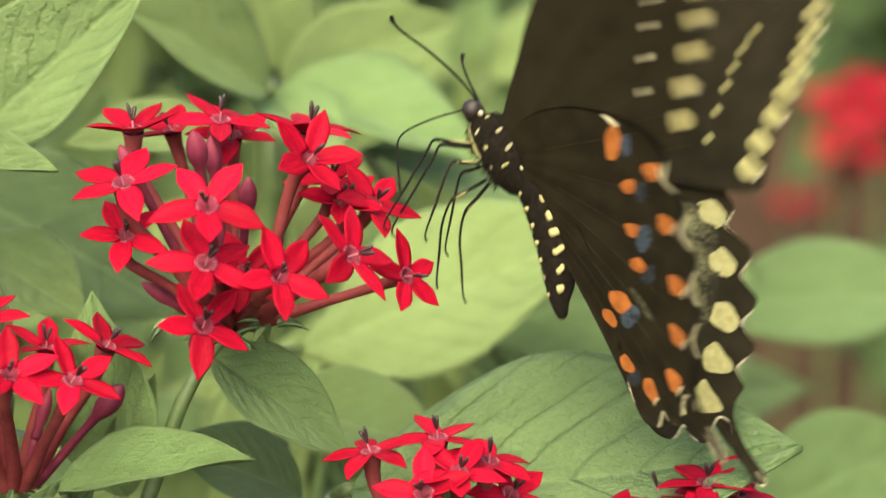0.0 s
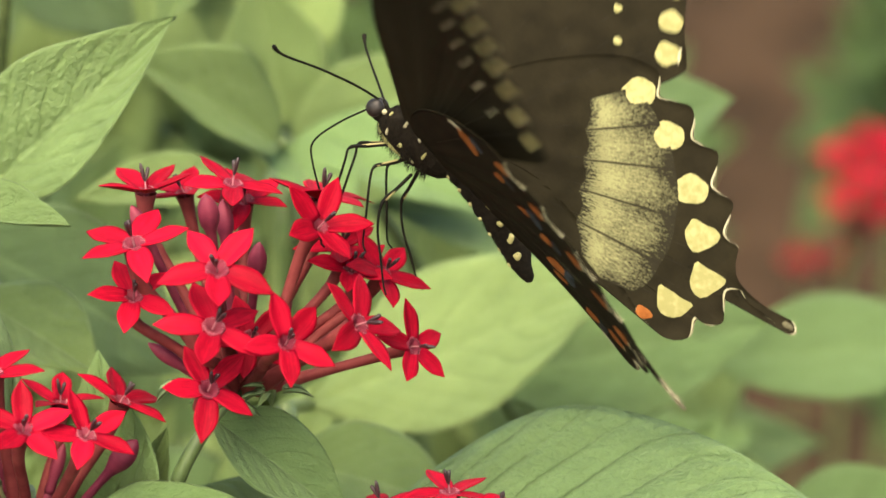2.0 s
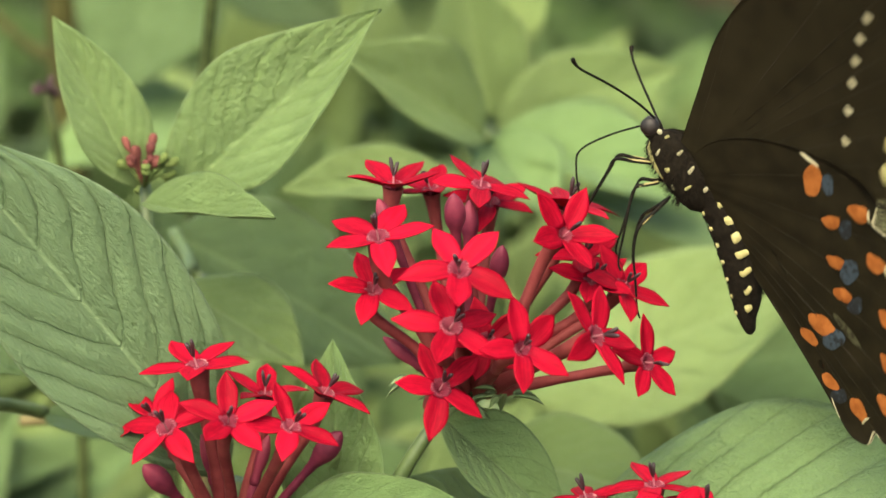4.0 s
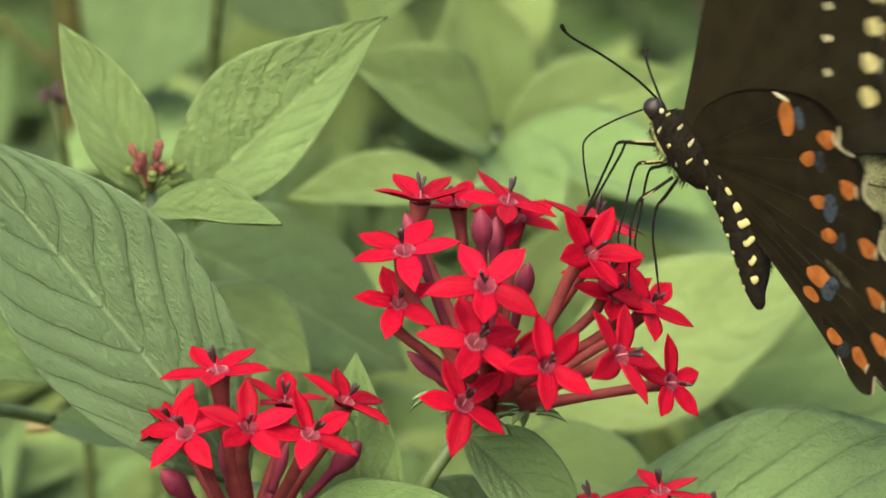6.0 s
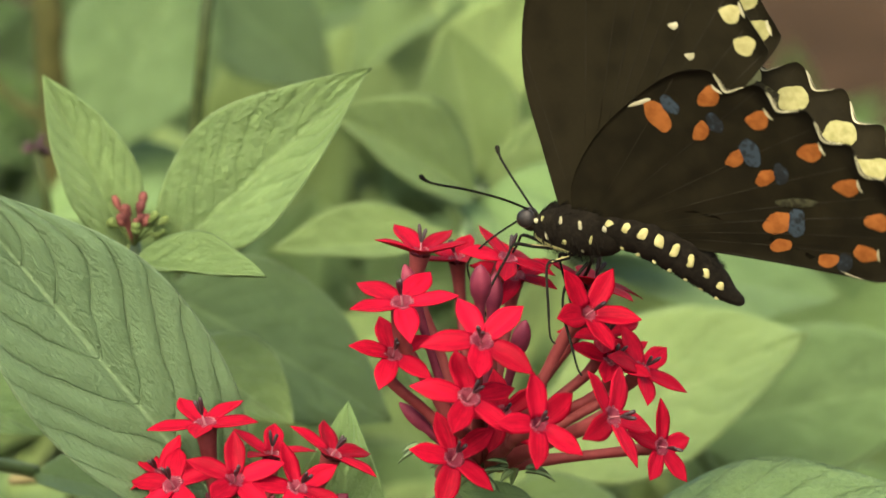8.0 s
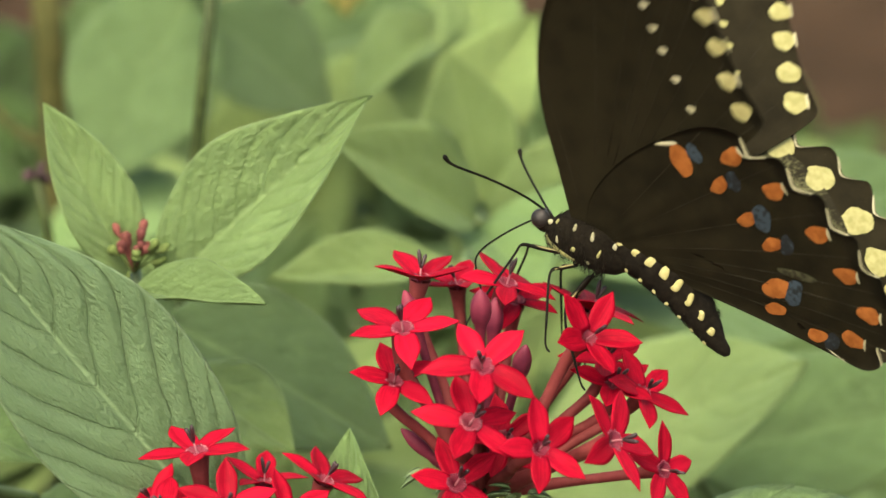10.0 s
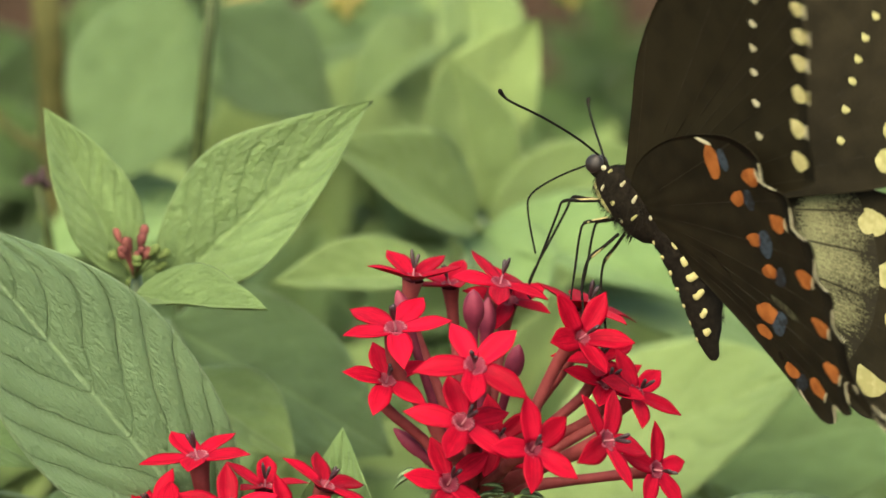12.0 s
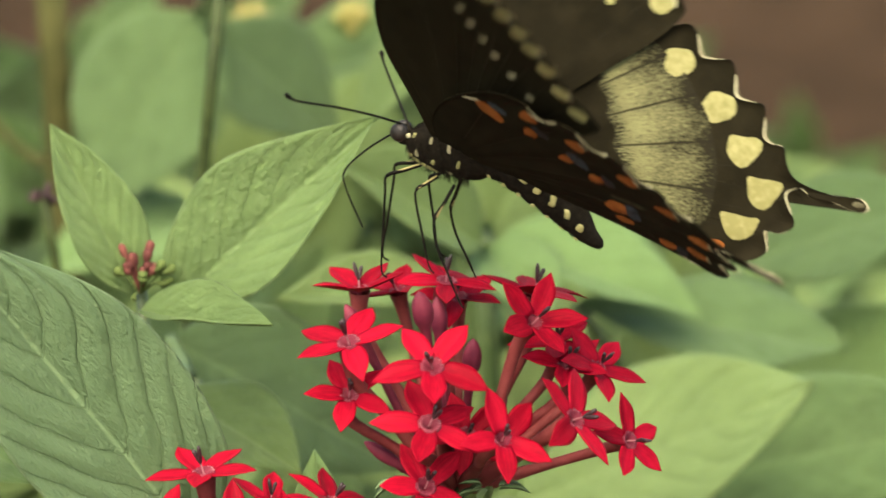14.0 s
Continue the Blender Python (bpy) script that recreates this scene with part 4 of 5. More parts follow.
def hind_marks(wing, side):
    for i, (s, d) in enumerate(H):
        out = math.degrees(math.atan2(d, s))
        patch("yellow_spot", wing, side, True, (s, d), (31, 27) if i < 5 else (34, 22), out, CREAM, 10 + i, 0.15 if i < 3 else 0.4, "cream yellow spot")
        patch("orange_spot", wing, side, False, (s, d), (24, 17), out, ORANGE, 20 + i, 0.1, "orange spot edged with cream")
        patch("pale_rim", wing, side, False, (s + 22 * math.cos(radians(out)), d + 22 * math.sin(radians(out))), (13, 2.6), out + 90, WHITE, 26 + i, -0.2, "cream rim")
    for i, (s, d) in enumerate(G):
        out = math.degrees(math.atan2(d, s))
        big = (34, 20) if i in (0, 4) else (22, 13)
        patch("orange_spot", wing, side, False, (s, d), big, out + (20 if i else 60), ORANGE, 30 + i, 0.1, "orange spot")
        if i != 5:
            patch("blue_patch", wing, side, False, (s + 0.36 * 50 * math.cos(radians(out)) + 10, d + 30 * math.sin(radians(out))), (21, 14) if i not in (2, 4) else (29, 19), out + 70, BLUE, 40 + i, 0, "dusting of blue-grey scales")
    patch("olive_dusting", wing, side, False, (352, 212), (40, 9), 24, OLIVE, 58, 0.05, "dusting of olive scales")
    # thin pale edges that line the notches of the margin
    for i, (s, d) in enumerate([(186, 386), (281, 387), (370, 361), (450, 325), (534, 262), (540, 186), (480, 112)]):
        for top in (True, False):
            margin_line(wing, HIND, side, top, (s, d), 33 if i < 6 else 18, 6.0)
    for top in (True, False):                  # the tail is pale at its rim and dusted on its blade
        for at in ((628, 315), (640, 296)):
            margin_line(wing, HIND, side, top, at, 34, 3.4)
        patch("tail_dusting", wing, side, top, (644, 310), (13, 5.5), 22, BAND_DUST, 71, 0.0, "pale grey dusting")
    patch("pale_streak", wing, side, False, (44, 300), (24, 4), 42, WHITE, 77, 0, "white streak")
    patch("orange_spot", wing, side, True, (474, 118), (16, 10), 20, ORANGE, 79, 0.1, "orange eye spot")
    # the broad yellow band of the upper side
    rows, cols, verts, uvs, faces = 12, 26, [], [], []
    for i in range(rows + 1):
        v = i / rows
        for j in range(cols + 1):
            u = j / cols
            a = radians(68 - 54 * u)
            r_in, r_out = 272 + 14 * u + 14 * abs(math.sin(u * 5 * math.pi)), 410 + 90 * u
            w = math.sin(math.pi * min(1, 0.04 + u * 0.96)) ** 0.3
            r = 0.5 * (r_in + r_out) + (v - 0.5) * (r_out - r_in) * w + 5 * abs(math.sin(u * 5 * math.pi)) * (v - 0.5)
            verts.append(wing_vert(r * math.cos(a), r * math.sin(a), side, 2.2))
            uvs.append((u, v))
    for i in range(rows):
        for j in range(cols):
            a = i * (cols + 1) + j
            f = (a, a + 1, a + cols + 2, a + cols + 1)
            faces.append(f if side < 0 else tuple(reversed(f)))
    part("yellow_band", mesh_of("yellow_band", verts, faces, BAND, uvs), wing, None, "broad pale yellow band dusted with black")


def fore_marks(wing, side):
    for i, (s, d) in enumerate(FS):
        k = 1.0 - 0.05 * i
        patch("yellow_spot", wing, side, True, (s, d), (24 * k, 22 * k), 40, CREAM, 80 + i, 0.1, "cream yellow spot")
        patch("yellow_spot", wing, side, False, (s, d), (20 * k, 18 * k), 40, CREAM_LIT, 90 + i, 0.2, "cream yellow spot")
        patch("margin_crescent", wing, side, i % 2 == 0, (s + 14, d + 15), (15, 3), -48, WHITE, 100 + i, 0.1, "cream edge")
    for i, (s, d) in enumerate(PS):
        patch("yellow_spot", wing, side, False, (s, d), (9, 6.5), 30, WHITE, 110 + i, 0.3, "small cream spot")
        patch("yellow_spot", wing, side, True, (s + 8, d + 4), (8, 7), 30, CREAM, 120 + i, 0.3, "small cream spot")


def veins(wing, outline, side, at):
    """Fine raised ribs that fan out from the joint to the margin."""
    rim = curve_points([(s, d, 0) for s, d in outline], 150)
    for f in at:
        e = rim[int(f * 149)]
        path = [wing_vert(e.x * k, e.y * k, side) for k in (0.22, 0.36, 0.52, 0.68, 0.82, 0.97)]
        part("wing_vein", tube_mesh("wing_vein", path, [x * STEP for x in (1.4, 1.8, 1.9, 1.9, 1.9, 1.6)], VEIN, 6), wing)


def lathe(name, stations, mat, sides=16, flat=1.0, bend=None):
    """A round body along x: stations of x, radius."""
    verts, faces = [], []
    for x, r in stations:
        for k in range(sides):
            w = 2 * math.pi * k / sides
            z = r * math.sin(w) + (bend(x) if bend else 0)
            verts.append(Vector((x, r * flat * math.cos(w), z)) * STEP)
    for i in range(len(stations) - 1):
        for k in range(sides):
            q = (k + 1) % sides
            faces.append((i * sides + k, i * sides + q, (i + 1) * sides + q, (i + 1) * sides + k))
    faces.append(tuple(reversed(range(sides))))
    faces.append(tuple(range((len(stations) - 1) * sides, len(stations) * sides)))
    return mesh_of(name, verts, faces, mat)


def ball(name, centre, radii, mat, turn=None):
    rings, sides, verts, faces = 8, 12, [], []
    for i in range(rings + 1):
        a = math.pi * i / rings
        for k in range(sides):
            w = 2 * math.pi * k / sides
            p = Vector((radii[0] * math.cos(a), radii[1] * math.sin(a) * math.cos(w), radii[2] * math.sin(a) * math.sin(w)))
            if turn is not None:
                p.x += turn * p.z * 0.5
                p.z *= 1 + 0.25 * math.sin(3 * w + turn * 7)
            verts.append((Vector(centre) + p) * STEP)
    for i in range(rings):
        for k in range(sides):
            q = (k + 1) % sides
            faces.append((i * sides + k, i * sides + q, (i + 1) * sides + q, (i + 1) * sides + k))
    return mesh_of(name, verts, faces, mat)


def scaled(points):
    return [Vector(p) * STEP for p in points]


def abdomen_z(x):
    f = (28 - x) / 332
    return 17 + 30 * math.sin(math.pi * min(f * 1.05, 1)) - 34 * f ** 1.8


def belly(f):
    return 44 * math.sin(math.pi * (0.16 + 0.79 * f ** 1.15)) ** 0.75


THORAX = [(90, 6), (84, 21), (70, 34), (46, 44), (14, 51), (-16, 50), (-42, 43), (-62, 33), (-74, 18)]


def thorax_r(x):
    for (x0, r0), (x1, r1) in zip(THORAX, THORAX[1:]):
        if x1 <= x <= x0:
            return r0 + (r1 - r0) * (x0 - x) / (x0 - x1)
    return 6.0


def thorax_z(x):
    return -8 + 22 * min(1, max(0, (86 - x) / 90))


def slab(name, centre, radii, mat, skew, seed):
    """A flat, blunt-cornered spot of scales, a little uneven."""
    rnd = random.Random(seed)
    rings, sides, verts, faces = 5, 16, [], []
    am, ph = rnd.uniform(0.05, 0.14), rnd.uniform(0, 6)
    for i in range(rings + 1):
        a = math.pi * i / rings
        for k in range(sides):
            w = 2 * math.pi * k / sides
            c, sn = math.cos(w), math.sin(w)
            e = (abs(c) ** 3.5 + abs(sn) ** 3.5) ** (-1 / 3.5) * (1 + am * math.sin(2 * w + ph)) * math.sin(a) ** 0.5
            px, pz = radii[0] * c * e, radii[2] * sn * e
            verts.append((Vector(centre) + Vector((px * (1 - 0.25 * pz / radii[2]) + skew * pz, radii[1] * math.cos(a), pz))) * STEP)
    for i in range(rings):
        for k in range(sides):
            q = (k + 1) % sides
            faces.append((i * sides + k, i * sides + q, (i + 1) * sides + q, (i + 1) * sides + k))
    return mesh_of(name, verts, faces, mat)


def butterfly():
    thing = empty("butterfly", TIP, "black swallowtail butterfly with cream, orange and blue spots", "butterfly")
    seg = []
    for i in range(40):
        f = i / 39
        x = 28 - 332 * f
        r = belly(f)
        seg.append((x, max(r * (1 - 0.15 * max(0, f - 0.86) / 0.14) * (1 + 0.045 * math.cos(f * 9 * 2 * math.pi)), 3)))
    seg += [(-307, seg[-1][1] * 0.72), (-310, 2)]
    abdomen = part("abdomen", lathe("abdomen", seg, HAIR, 16, 0.95, abdomen_z), thing, None, "black abdomen with rows of yellow spots")
    for side in (-1, 1):
        for i in range(9):
            x = -14 - 31.0 * i
            f = (28 - x) / 332
            r = belly(f)
            for lat, sx, sz in ((0.10, 9.6 - 0.25 * i, (5, 7, 9, 11, 12, 12, 11, 9, 7)[i]), (-1.0, 4, 3.5)):
                c = Vector((x, side * 0.95 * r * math.cos(lat), abdomen_z(x) + r * math.sin(lat)))
                part("yellow_spot", slab("yellow_spot", c - Vector((0, side * 1.6, 0)), (sx, 3.2, sz), CREAM_LIT, 0.12 * math.sin(i * 2.1), i), abdomen)
    thorax = part("thorax", lathe("thorax", THORAX, HAIR, 18, 0.85, thorax_z), thing, None, "black furry thorax with pale dots")
    for side in (-1, 1):
        for k, (x, lat, sx, sz) in enumerate(((74, 0.3, 6, 7), (58, -0.5, 5, 10), (40, 0.25, 6, 10), (22, -0.55, 7, 8), (4, 0.15, 6, 12), (-10, -0.85, 9, 5), (-22, -0.25, 5, 11), (-38, 0.30, 7, 8))):
            r = thorax_r(x)
            part("pale_dot", slab("pale_dot", (x, side * (0.85 * r * math.cos(lat) - 1), thorax_z(x) + r * math.sin(lat)), (sx * 0.6, 2.2, sz * 0.72), WHITE if k % 3 else CREAM, 0.25 + 0.2 * math.sin(k * 1.7), k), thorax)
        part("throat_stripe", tube_mesh("throat_stripe", [Vector((x, side * 0.85 * thorax_r(x) * math.cos(1.12), thorax_z(x) - thorax_r(x) * math.sin(1.12))) * STEP for x in (82, 70, 55, 40, 25, 10)],
                                        [k * STEP for k in (2, 4, 4.5, 4.5, 4, 2)], CREAM, 8), thorax, None, "cream streak")
    # short hair on thorax and abdomen
    rnd = random.Random(8)
    hv, hf = [], []
    for _ in range(3600):
        x = rnd.uniform(-255, 86)
        a = rnd.uniform(0, 6.28)
        if x > -45:
            r, zc, ln = thorax_r(x), thorax_z(x), 15
        else:
            r, zc, ln = belly((28 - x) / 332), abdomen_z(x), 2
        p = Vector((x, r * 0.9 * math.cos(a), r * math.sin(a) + zc))
        q = p + Vector((rnd.uniform(-14, -3), math.cos(a) * ln + rnd.uniform(-3, 3), math.sin(a) * ln + rnd.uniform(-3, 3)))
        o = len(hv)
        side_v = Vector((0.6, rnd.uniform(-0.6, 0.6), rnd.uniform(-0.6, 0.6)))
        hv += [(p + side_v) * STEP, (p - side_v) * STEP, q * STEP]
        hf.append((o, o + 1, o + 2))
    tagged(part("fur", mesh_of("fur", hv, hf, HAIR, smooth=False), thorax), kind="stuff")
    head = part("head", ball("head", (97, 0, -15), (20, 19, 19), HAIR), thing)
    for side in (-1, 1):
        part("eye", ball("eye", (105, side * 13, -15), (17, 11, 18), EYE), head, None, "glossy dark compound eye")
        part("pale_dot", ball("pale_dot", (88, side * 17, -4), (5, 3, 5), WHITE), head)
        pts = scaled([(108, 7, 0), (150, 55, -6), (205, 105, -26), (258, 150, -52), (280, 166, -52)]) if side > 0 else \
            scaled([(106, -7, 0), (142, -45, -2), (185, -88, -4), (225, -122, -2), (244, -132, 6)])
        part("antenna", tube_mesh("antenna", curve_points(pts, 22), [x * STEP for x in [2.3] * 17 + [2.8, 3.8, 4.6, 4.4, 2.4]], LEG, 8), head, None, "thin black clubbed antenna")
    part("proboscis", tube_mesh("proboscis", curve_points(scaled([(112, 0, -26), (126, 3, -88), (128, 4, -146), (102, 5, -170), (34, 5, -198)]), 24), [1.9 * STEP] * 24, LEG, 7), head)
    legs = []
    for side in (-1, 1):
        for hip, knee, shin, toe in (((44, 14, -42), (92, 26, -86), (84, 30, -110), (36, 34, -246)), ((8, 16, -46), (30, 38, -78), (20, 42, -100), (-44, 50, -190)),
                                     ((-26, 16, -44), (-26, 44, -112), (-52, 50, -150), (-128, 56, -214))):
            h = Vector((hip[0], side * hip[1], hip[2]))
            k, m2, e = (Vector((q[0], side * q[1], q[2])) - h for q in (knee, shin, toe))
            path = curve_points(scaled([(0, 0, 0), k * 0.5, k, m2, m2.lerp(e, 0.5), e, e + Vector((-16, 4 * side, -8))]), 26)
            rad = [(3.4 if i < 9 else 2.4 if i < 19 else 1.8) * STEP for i in range(26)]
            leg = part("leg", tube_mesh("leg", path, rad, LEG, 8), thing, Matrix.Translation(h * STEP), "thin black jointed leg")
            part("thigh_stripe", tube_mesh("thigh_stripe", curve_points(scaled([k * 0.05, k * 0.5, k * 0.92]), 8), [2.7 * STEP] * 8, LEG_PALE, 8), leg, Matrix.Translation((0, 0, 1.8 * STEP)), "pale yellow streak")
            legs.append((leg, h * STEP, side, hip[0] > 40))
    wings = {}
    for side, key in ((1, "L"), (-1, "R")):
        hind = part("hindwing", wing_mesh("hindwing", HIND, side, WING_UP, WING_UNDER), thing, None, "scalloped black hindwing with a tail")
        fore = part("forewing", wing_mesh("forewing", FORE, side, WING_UP, WING_UNDER), thing, None, "black forewing with rows of cream spots")
        hind_marks(hind, side)
        veins(hind, HIND, side, (0.09, 0.2, 0.3, 0.385, 0.465, 0.56, 0.74, 0.8, 0.88))
        veins(fore, FORE, side, (0.12, 0.24, 0.345, 0.42, 0.48, 0.54, 0.6, 0.66, 0.72, 0.79))
        fore_marks(fore, side)
        wings[key] = (fore, hind)
    return thing, wings, legs, head


BUTTERFLY, WINGS, LEGS, HEAD = butterfly()

# seconds; place in cm; pitch, yaw, roll; raise of left and right wings; sweep of left fore, left hind, right fore, right hind; extra raise of left and right fore
FLIGHT = [
    (0, 3.81, -0.13, -0.57, 67.1, -16.5, -8.8, 45.3, 55.5, -2.5, -6.2, -2.0, -7.6, 1.2, 0.7),
    (0.5, 3.25, -1.57, -1.47, 59.4, -24.1, -8.7, 65.5, 72.4, 2.9, -0.2, 2.3, -1.2, 18.1, 10.2),
    (1, 3.52, -0.24, -1.42, 54.9, -14.3, -15.7, 51.3, 42.7, -10.5, -7.5, -8.5, -8.9, 13.0, -6.0),
    (1.5, 3.70, 0.17, -0.97, 73.2, -0.2, -12.3, 60.9, 62.1, -2.7, 1.3, -2.2, 1.0, 18.2, 10.2),
    (1.7, 3.36, -0.41, 0.19, 51.4, 9.3, -9.4, 55.7, 53.4, -4.9, -13.8, -4.0, -19.5, 0.0, 0.0),
    (1.8, 2.75, -0.27, 0.30, 48.8, -10.3, -14.7, 69.0, 86.0, -1.9, -5.4, -1.6, -7.6, 0.0, 0.0),
    (2, 2.47, -0.14, 0.38, 48.1, -10.3, -17.9, 28.0, 64.5, -6.7, -2.9, -3.7, -3.7, 5.3, -2.9),
    (2.2, 2.39, -0.00, 0.38, 44.7, 8.2, -21.4, 69.1, 86.1, -1.5, -4.1, -1.2, -5.9, 0.0, 0.0),
    (2.3, 2.46, 0.10, 0.23, 54.2, -6.0, -13.2, 64.8, 75.5, 0.8, 2.4, 0.7, 3.3, 0.0, 0.0),
    (2.5, 3.02, -1.45, -0.13, 58.2, 3.6, -19.4, 41.0, 80.1, -1.3, 9.2, -1.1, 3.4, 7.1, 4.0),
    (2.7, 3.49, 0.41, -0.39, 62.4, 16.5, -14.2, 39.7, 53.5, 6.8, 19.1, 5.5, 14.6, 0.0, 0.0),
    (2.8, 3.77, 0.12, -0.26, 62.2, 4.3, -14.1, 34.1, 51.2, 0.1, 0.3, 0.1, 0.2, 0.0, 0.0),
    (3, 3.60, -0.19, -0.53, 61.2, 2.4, -6.2, 21.9, 46.2, -4.0, 0.6, -3.0, 0.4, -1.3, -0.7),
    (3.2, 3.64, 0.14, -0.49, 64.4, 15.1, -11.8, 59.0, 61.4, 0.0, 0.0, 0.0, 0.0, 0.0, 0.0),
    (5.3, 2.54, 0.29, 0.55, 60.5, -25.8, -9.3, 35.0, 51.5, -2.2, -6.2, -1.8, -4.8, 0.0, 0.0),
    (5.5, 2.52, 0.26, 0.58, 62.4, -17.9, -7.4, 42.8, 54.7, -4.1, 5.6, -3.4, 4.3, 4.0, 2.2),
    (6, 3.28, 0.15, 0.26, 62.4, -15.2, -13.3, 47.8, 56.8, -1.4, -1.1, -1.2, -0.8, 5.7, 3.2),
    (6.5, 3.23, 0.52, 0.25, 66.9, -8.6, -9.0, 43.4, 55.0, -5.0, 5.0, -4.5, 3.8, 6.2, 3.5),
    (7, 2.41, 1.08, 0.48, 45.3, -6.8, -11.5, 44.8, 55.6, -8.7, 2.5, -7.1, 1.9, 3.7, 2.1),
    (7.2, 1.78, 0.23, 0.94, 45.4, -23.0, -12.3, 45.3, 55.9, -2.0, -5.5, -1.6, -2.2, 0.0, 0.0),
    (7.5, 1.37, -0.56, 1.01, 37.5, -10.2, -15.0, 39.4, 66.6, -9.7, 1.2, -7.8, -2.7, 7.2, 4.1),
    (8, 2.00, -0.11, -0.14, 20.2, -10.8, -12.3, 66.3, 74.6, -5.9, 0.4, -4.8, -1.7, 11.8, 6.7),
    (8.5, 1.59, -0.69, 0.24, 16.0, -14.0, -16.8, 63.7, 65.8, -11.4, -0.9, -9.3, -2.6, 8.8, 4.9),
    (9, 2.10, -0.53, -0.15, 19.4, -14.2, -14.3, 57.0, 63.6, -10.3, -3.8, -10.7, -6.2, 2.7, -1.5),
    (9.2, 2.12, 0.30, -0.02, 20.9, -2.5, -12.0, 55.1, 59.8, 1.4, 3.8, 1.1, 2.9, 0.0, 0.0),
    (11.3, 2.56, 0.21, 0.58, 53.9, -30.8, -11.5, 54.0, 59.3, -0.9, -2.6, -0.8, -2.0, 0.0, 0.0),
    (11.5, 2.74, 0.37, 0.74, 55.8, -19.2, -16.9, 48.9, 57.3, -5.1, 2.9, -4.2, 2.2, 8.6, 4.8),
    (12, 2.72, 0.40, 0.69, 58.8, -11.9, -16.4, 45.9, 56.0, -2.4, 5.4, -1.9, 4.2, 6.0, 3.4),
    (12.3, 1.96, 0.68, 0.89, 44.1, 22.2, -23.3, 64.3, 86.1, 6.6, 18.7, 5.4, -3.8, 0.0, 0.0),
    (12.5, 0.55, 0.10, 1.53, 29.5, 12.1, -17.6, 42.4, 78.8, -0.6, 5.3, -0.5, -4.1, -4.7, -2.6),
    (12.7, -0.48, -0.38, 1.92, 26.6, -24.0, -12.0, 58.1, 59.1, -3.1, -8.9, -2.6, -12.5, 0.0, 0.0),
    (12.8, -0.49, -0.39, 1.66, 26.1, -17.6, -11.3, 62.5, 69.9, -2.0, -5.6, -1.6, -8.0, 0.0, 0.0),
    (13, 0.21, 0.54, 1.55, 33.0, -20.4, -23.7, 14.3, 60.4, -19.2, -2.6, -31.5, -13.2, 17.2, 7.1),
    (13.2, 0.54, 0.25, 1.31, 38.5, -19.6, -17.7, 37.1, 83.6, -5.2, -14.7, -4.3, -3.1, 0.0, 0.0),
    (13.5, 0.71, -0.45, 1.28, 37.5, -20.5, -11.8, 50.4, 59.5, -13.6, -3.1, -11.0, -3.3, 3.4, 1.9),
    (14, 0.07, -0.28, 1.67, 29.0, -10.6, -22.9, 40.1, 80.7, -12.8, 1.3, -10.4, -5.0, 3.0, 1.0),
]
# seconds; where the heart of the big flower stands on the grid; lean in degrees
SWAY = [
    (0.0, 735, 595, -9.3), (0.5, 729, 602, -7.5), (1.0, 746, 603, -7.6), (1.5, 741, 600, -8.2), (2.0, 731, 611, -7.3), (2.5, 793, 627, -4.4),
    (3.0, 825, 648, -0.5), (3.2, 819, 644, -0.7), (5.3, 761, 607, -5.0), (5.5, 755, 606, -5.0), (6.0, 829, 641, -1.4), (6.5, 823, 634, 0.0),
    (7.0, 831, 637, -0.9), (7.5, 768, 617, -2.8), (8.0, 850, 647, 1.5), (8.5, 806, 626, -1.9), (9.0, 851, 649, 1.0), (9.2, 851, 645, 0.8), (11.3, 851, 640, 0.9),
    (11.5, 845, 634, 0.9), (12.0, 837, 633, 0.9), (12.5, 741, 600, -8.2), (13.0, 765, 621, -6.3), (13.5, 808, 624, -4.1), (14.0, 754, 607, -8.3),
]
# seconds; shift of the small flower and of the broad leaf, in steps
NUDGE = [
    (0.0, 4, -20), (0.5, 2, -24), (1.0, 0, -20), (1.5, -2, -22), (2.0, 8, -26), (2.5, 10, -10), (3.0, -1, -8), (3.2, 2, -8), (5.3, 8, -40), (5.5, 7, -40), (6.0, 30, 10), (6.5, -1, 0),
    (7.0, 28, 20), (7.5, 0, -26), (8.0, 36, 34), (8.5, 7, -16), (9.0, 21, 28), (9.2, 22, 28), (11.3, 24, 29), (11.5, 25, 27), (12.0, 22, 17), (12.5, 18, -19), (13.0, 4, -7), (13.5, 21, 21), (14.0, 23, -4),
]


# seconds; how far the wings beat, in degrees
FLUTTER = [(0.0, 12), (0.5, 11), (1.0, 17), (1.5, 16), (2.0, 7), (2.5, 15), (3.0, 8), (3.5, 5), (5.3, 2.5), (5.5, 1.5), (6.0, 5), (6.5, 4), (7.0, 13), (7.5, 1.5),
           (7.8, 0.6), (9.3, 0.6), (10.2, 4), (11.3, 1.5), (12.0, 1.5), (12.5, 13), (13.0, 20), (13.5, 3), (14.0, 5)]


# seconds; how far the head is thrown back, in degrees
NOD = [(0.0, 0), (0.5, 10), (1.0, 18), (1.5, 6), (1.7, 0)]


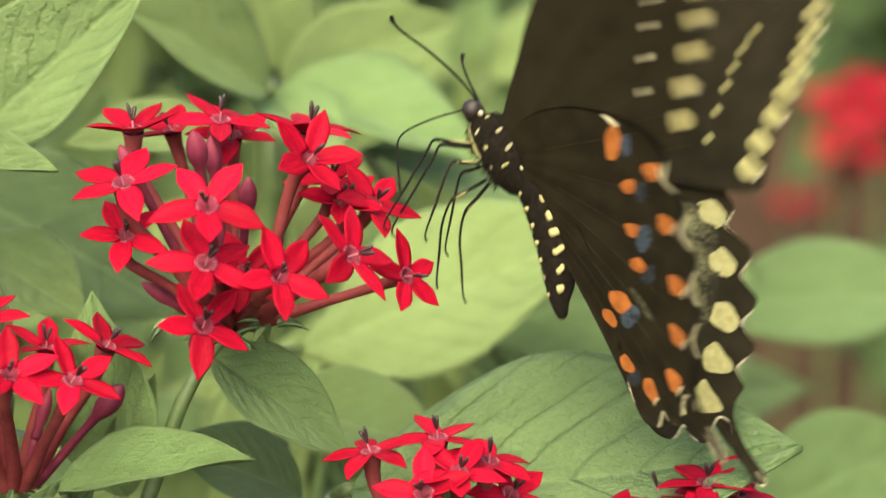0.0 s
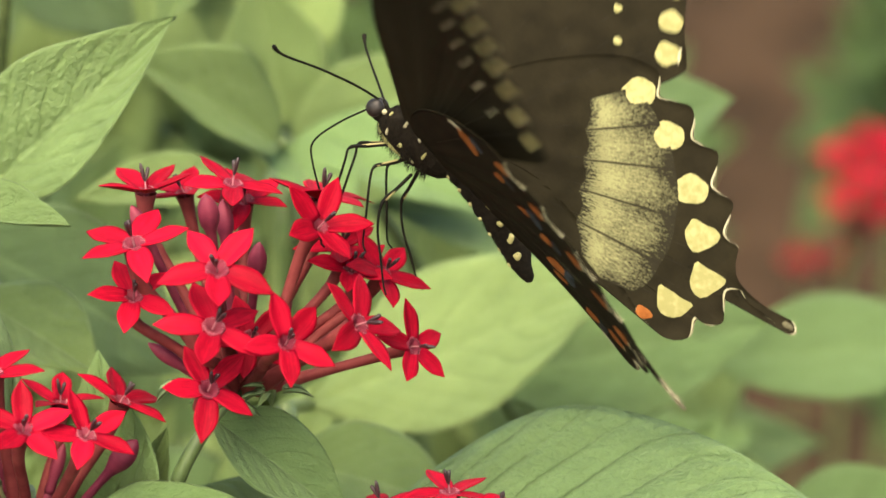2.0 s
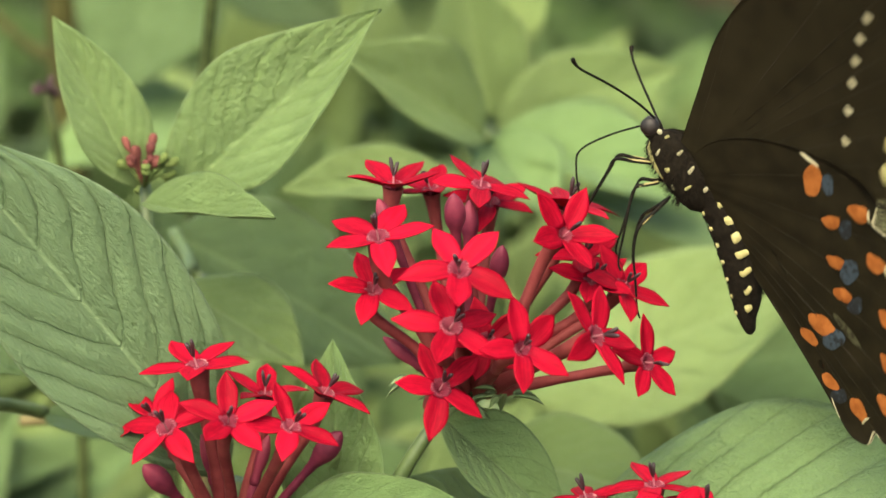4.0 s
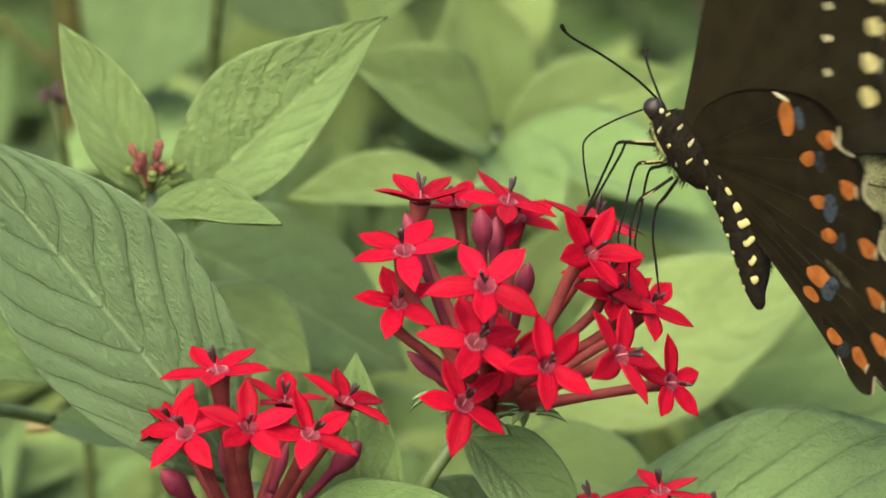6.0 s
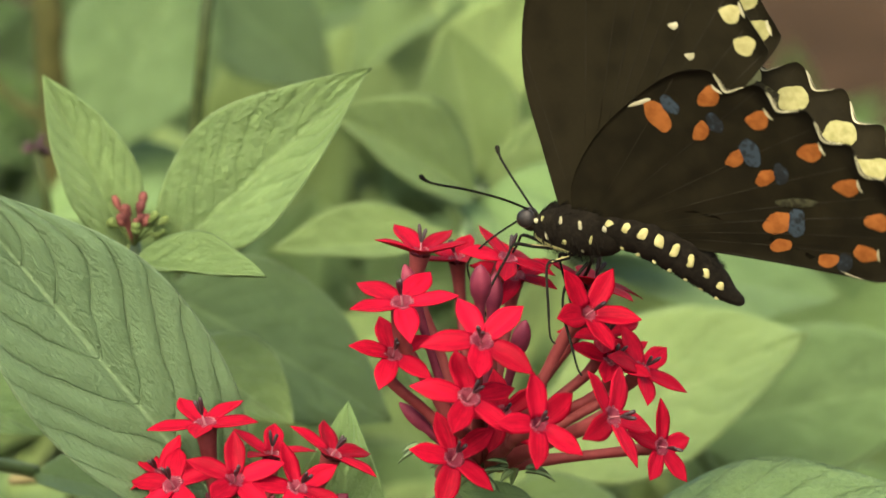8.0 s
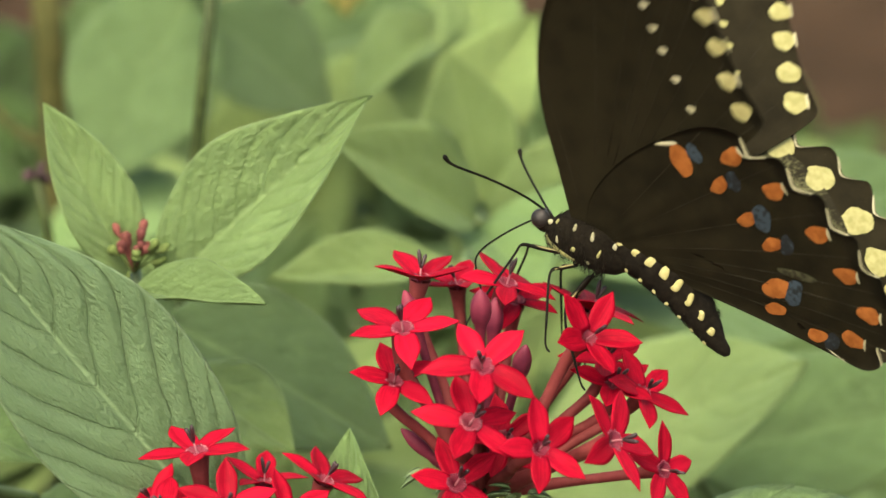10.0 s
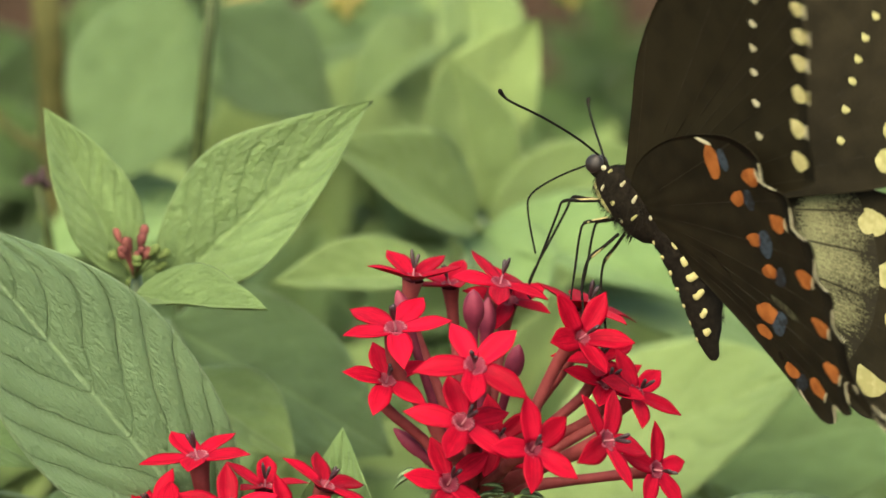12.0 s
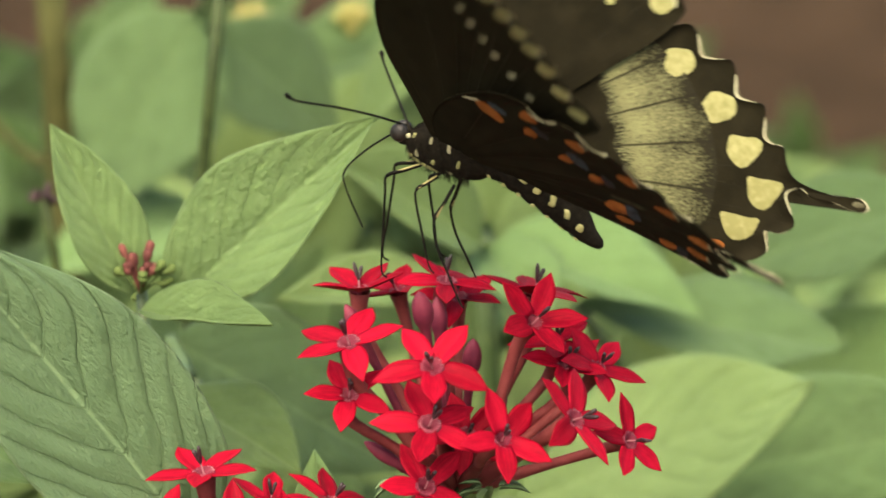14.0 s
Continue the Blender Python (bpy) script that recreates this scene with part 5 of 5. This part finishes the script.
def eased(rows, column, ticks):
    """A column of rows at all ticks, on a smooth curve that never overshoots."""
    t, y = np.array([q[0] for q in rows], float), np.array([q[column] for q in rows], float)
    d = np.diff(y) / np.diff(t)
    m = np.zeros(len(t))
    for k in range(1, len(t) - 1):
        m[k] = 2 * d[k - 1] * d[k] / (d[k - 1] + d[k]) if d[k - 1] * d[k] > 0 else 0.0
    m[-1], m[0] = d[-1], d[0]
    out = []
    for x in ticks:
        k = min(int(np.searchsorted(t, x, "right")) - 1, len(t) - 2)
        w = t[k + 1] - t[k]
        f = (x - t[k]) / w
        out.append(y[k] * (1 + 2 * f) * (1 - f) ** 2 + m[k] * w * f * (1 - f) ** 2 + y[k + 1] * f * f * (3 - 2 * f) + m[k + 1] * w * f * f * (f - 1))
    return out


def motions():
    """Everything that moves: the flowers sway, the butterfly flutters at them."""
    walk(MAIN, [(t, TIP @ Matrix.Translation(spot(u, v)) @ pose(0, 0, 0, 0, a, 0)) for t, u, v, a in SWAY])
    home, big = spot(374, 868), BIG_LEAF.matrix_world.copy()
    walk(LEFT, [(t, TIP @ Matrix.Translation(home + Vector((n * STEP, 0, 0))) @ pose(0, 0, 0, 0, n * 0.06, 0)) for t, n, _ in NUDGE])
    walk(BIG_LEAF, [(t, big @ pose(0, 0, 0, 0, n * STEP / 0.60 * 57.3, 0)) for t, _, n in NUDGE])
    walk(BUTTERFLY, [(r[0], TIP @ pose(r[1] / 100, r[2] / 100, r[3] / 100, 0, r[4], 0) @ pose(0, 0, 0, 0, 0, 180 + r[5]) @ pose(0, 0, 0, r[6])) for r in FLIGHT])
    ticks = [k / 30 for k in range(421)]
    beat = np.interp(ticks, *zip(*FLUTTER)) * np.sin(2 * math.pi * 5 * np.array(ticks))
    glide = [eased(FLIGHT, c, ticks) for c in range(15)]
    for key, side, e, f, h, x in (("L", 1, 7, 9, 10, 13), ("R", -1, 8, 11, 12, 14)):
        fore, hind = WINGS[key]
        walk(fore, [(t, pose(12 * STEP, side * 12 * STEP, 0) @ pose(0, 0, 0, side * (glide[e][k] + glide[x][k] + beat[k] + 1.0)) @ pose(0, 0, 0, 0, 0, -side * glide[f][k]) @ pose(-12 * STEP, 0, 0)) for k, t in enumerate(ticks)])
        walk(hind, [(t, pose(-18 * STEP, side * 12 * STEP, 0) @ pose(0, 0, 0, side * (glide[e][k] + 0.55 * beat[k] - 1.0)) @ pose(0, 0, 0, 0, 0, -side * glide[h][k]) @ pose(18 * STEP, 0, 0)) for k, t in enumerate(ticks)])
    neck = Vector((88, 0, -12)) * STEP
    walk(HEAD, [(r[0], Matrix.Translation(neck) @ pose(0, 0, 0, 0, -max(-4, min(28, 0.65 * (58 - r[4]))) - np.interp(r[0], *zip(*NOD)), 0) @ Matrix.Translation(-neck)) for r in FLIGHT])
    for i, (leg, hip, side, front) in enumerate(LEGS):
        rows = []
        for r in FLIGHT:
            tuck = 1.0 if 7.6 < r[0] < 9.6 else 0.0          # settled low on the flower, legs drawn in
            swing = 0.45 * (r[4] - 32) + 4 * math.sin(3 * r[0] + i) - (24 if front else 6) * tuck
            rows.append((r[0], Matrix.Translation(hip) @ pose(0, 0, 0, side * 24 * tuck) @ pose(0, 0, 0, 0, swing, 0)))
        walk(leg, rows)


motions()
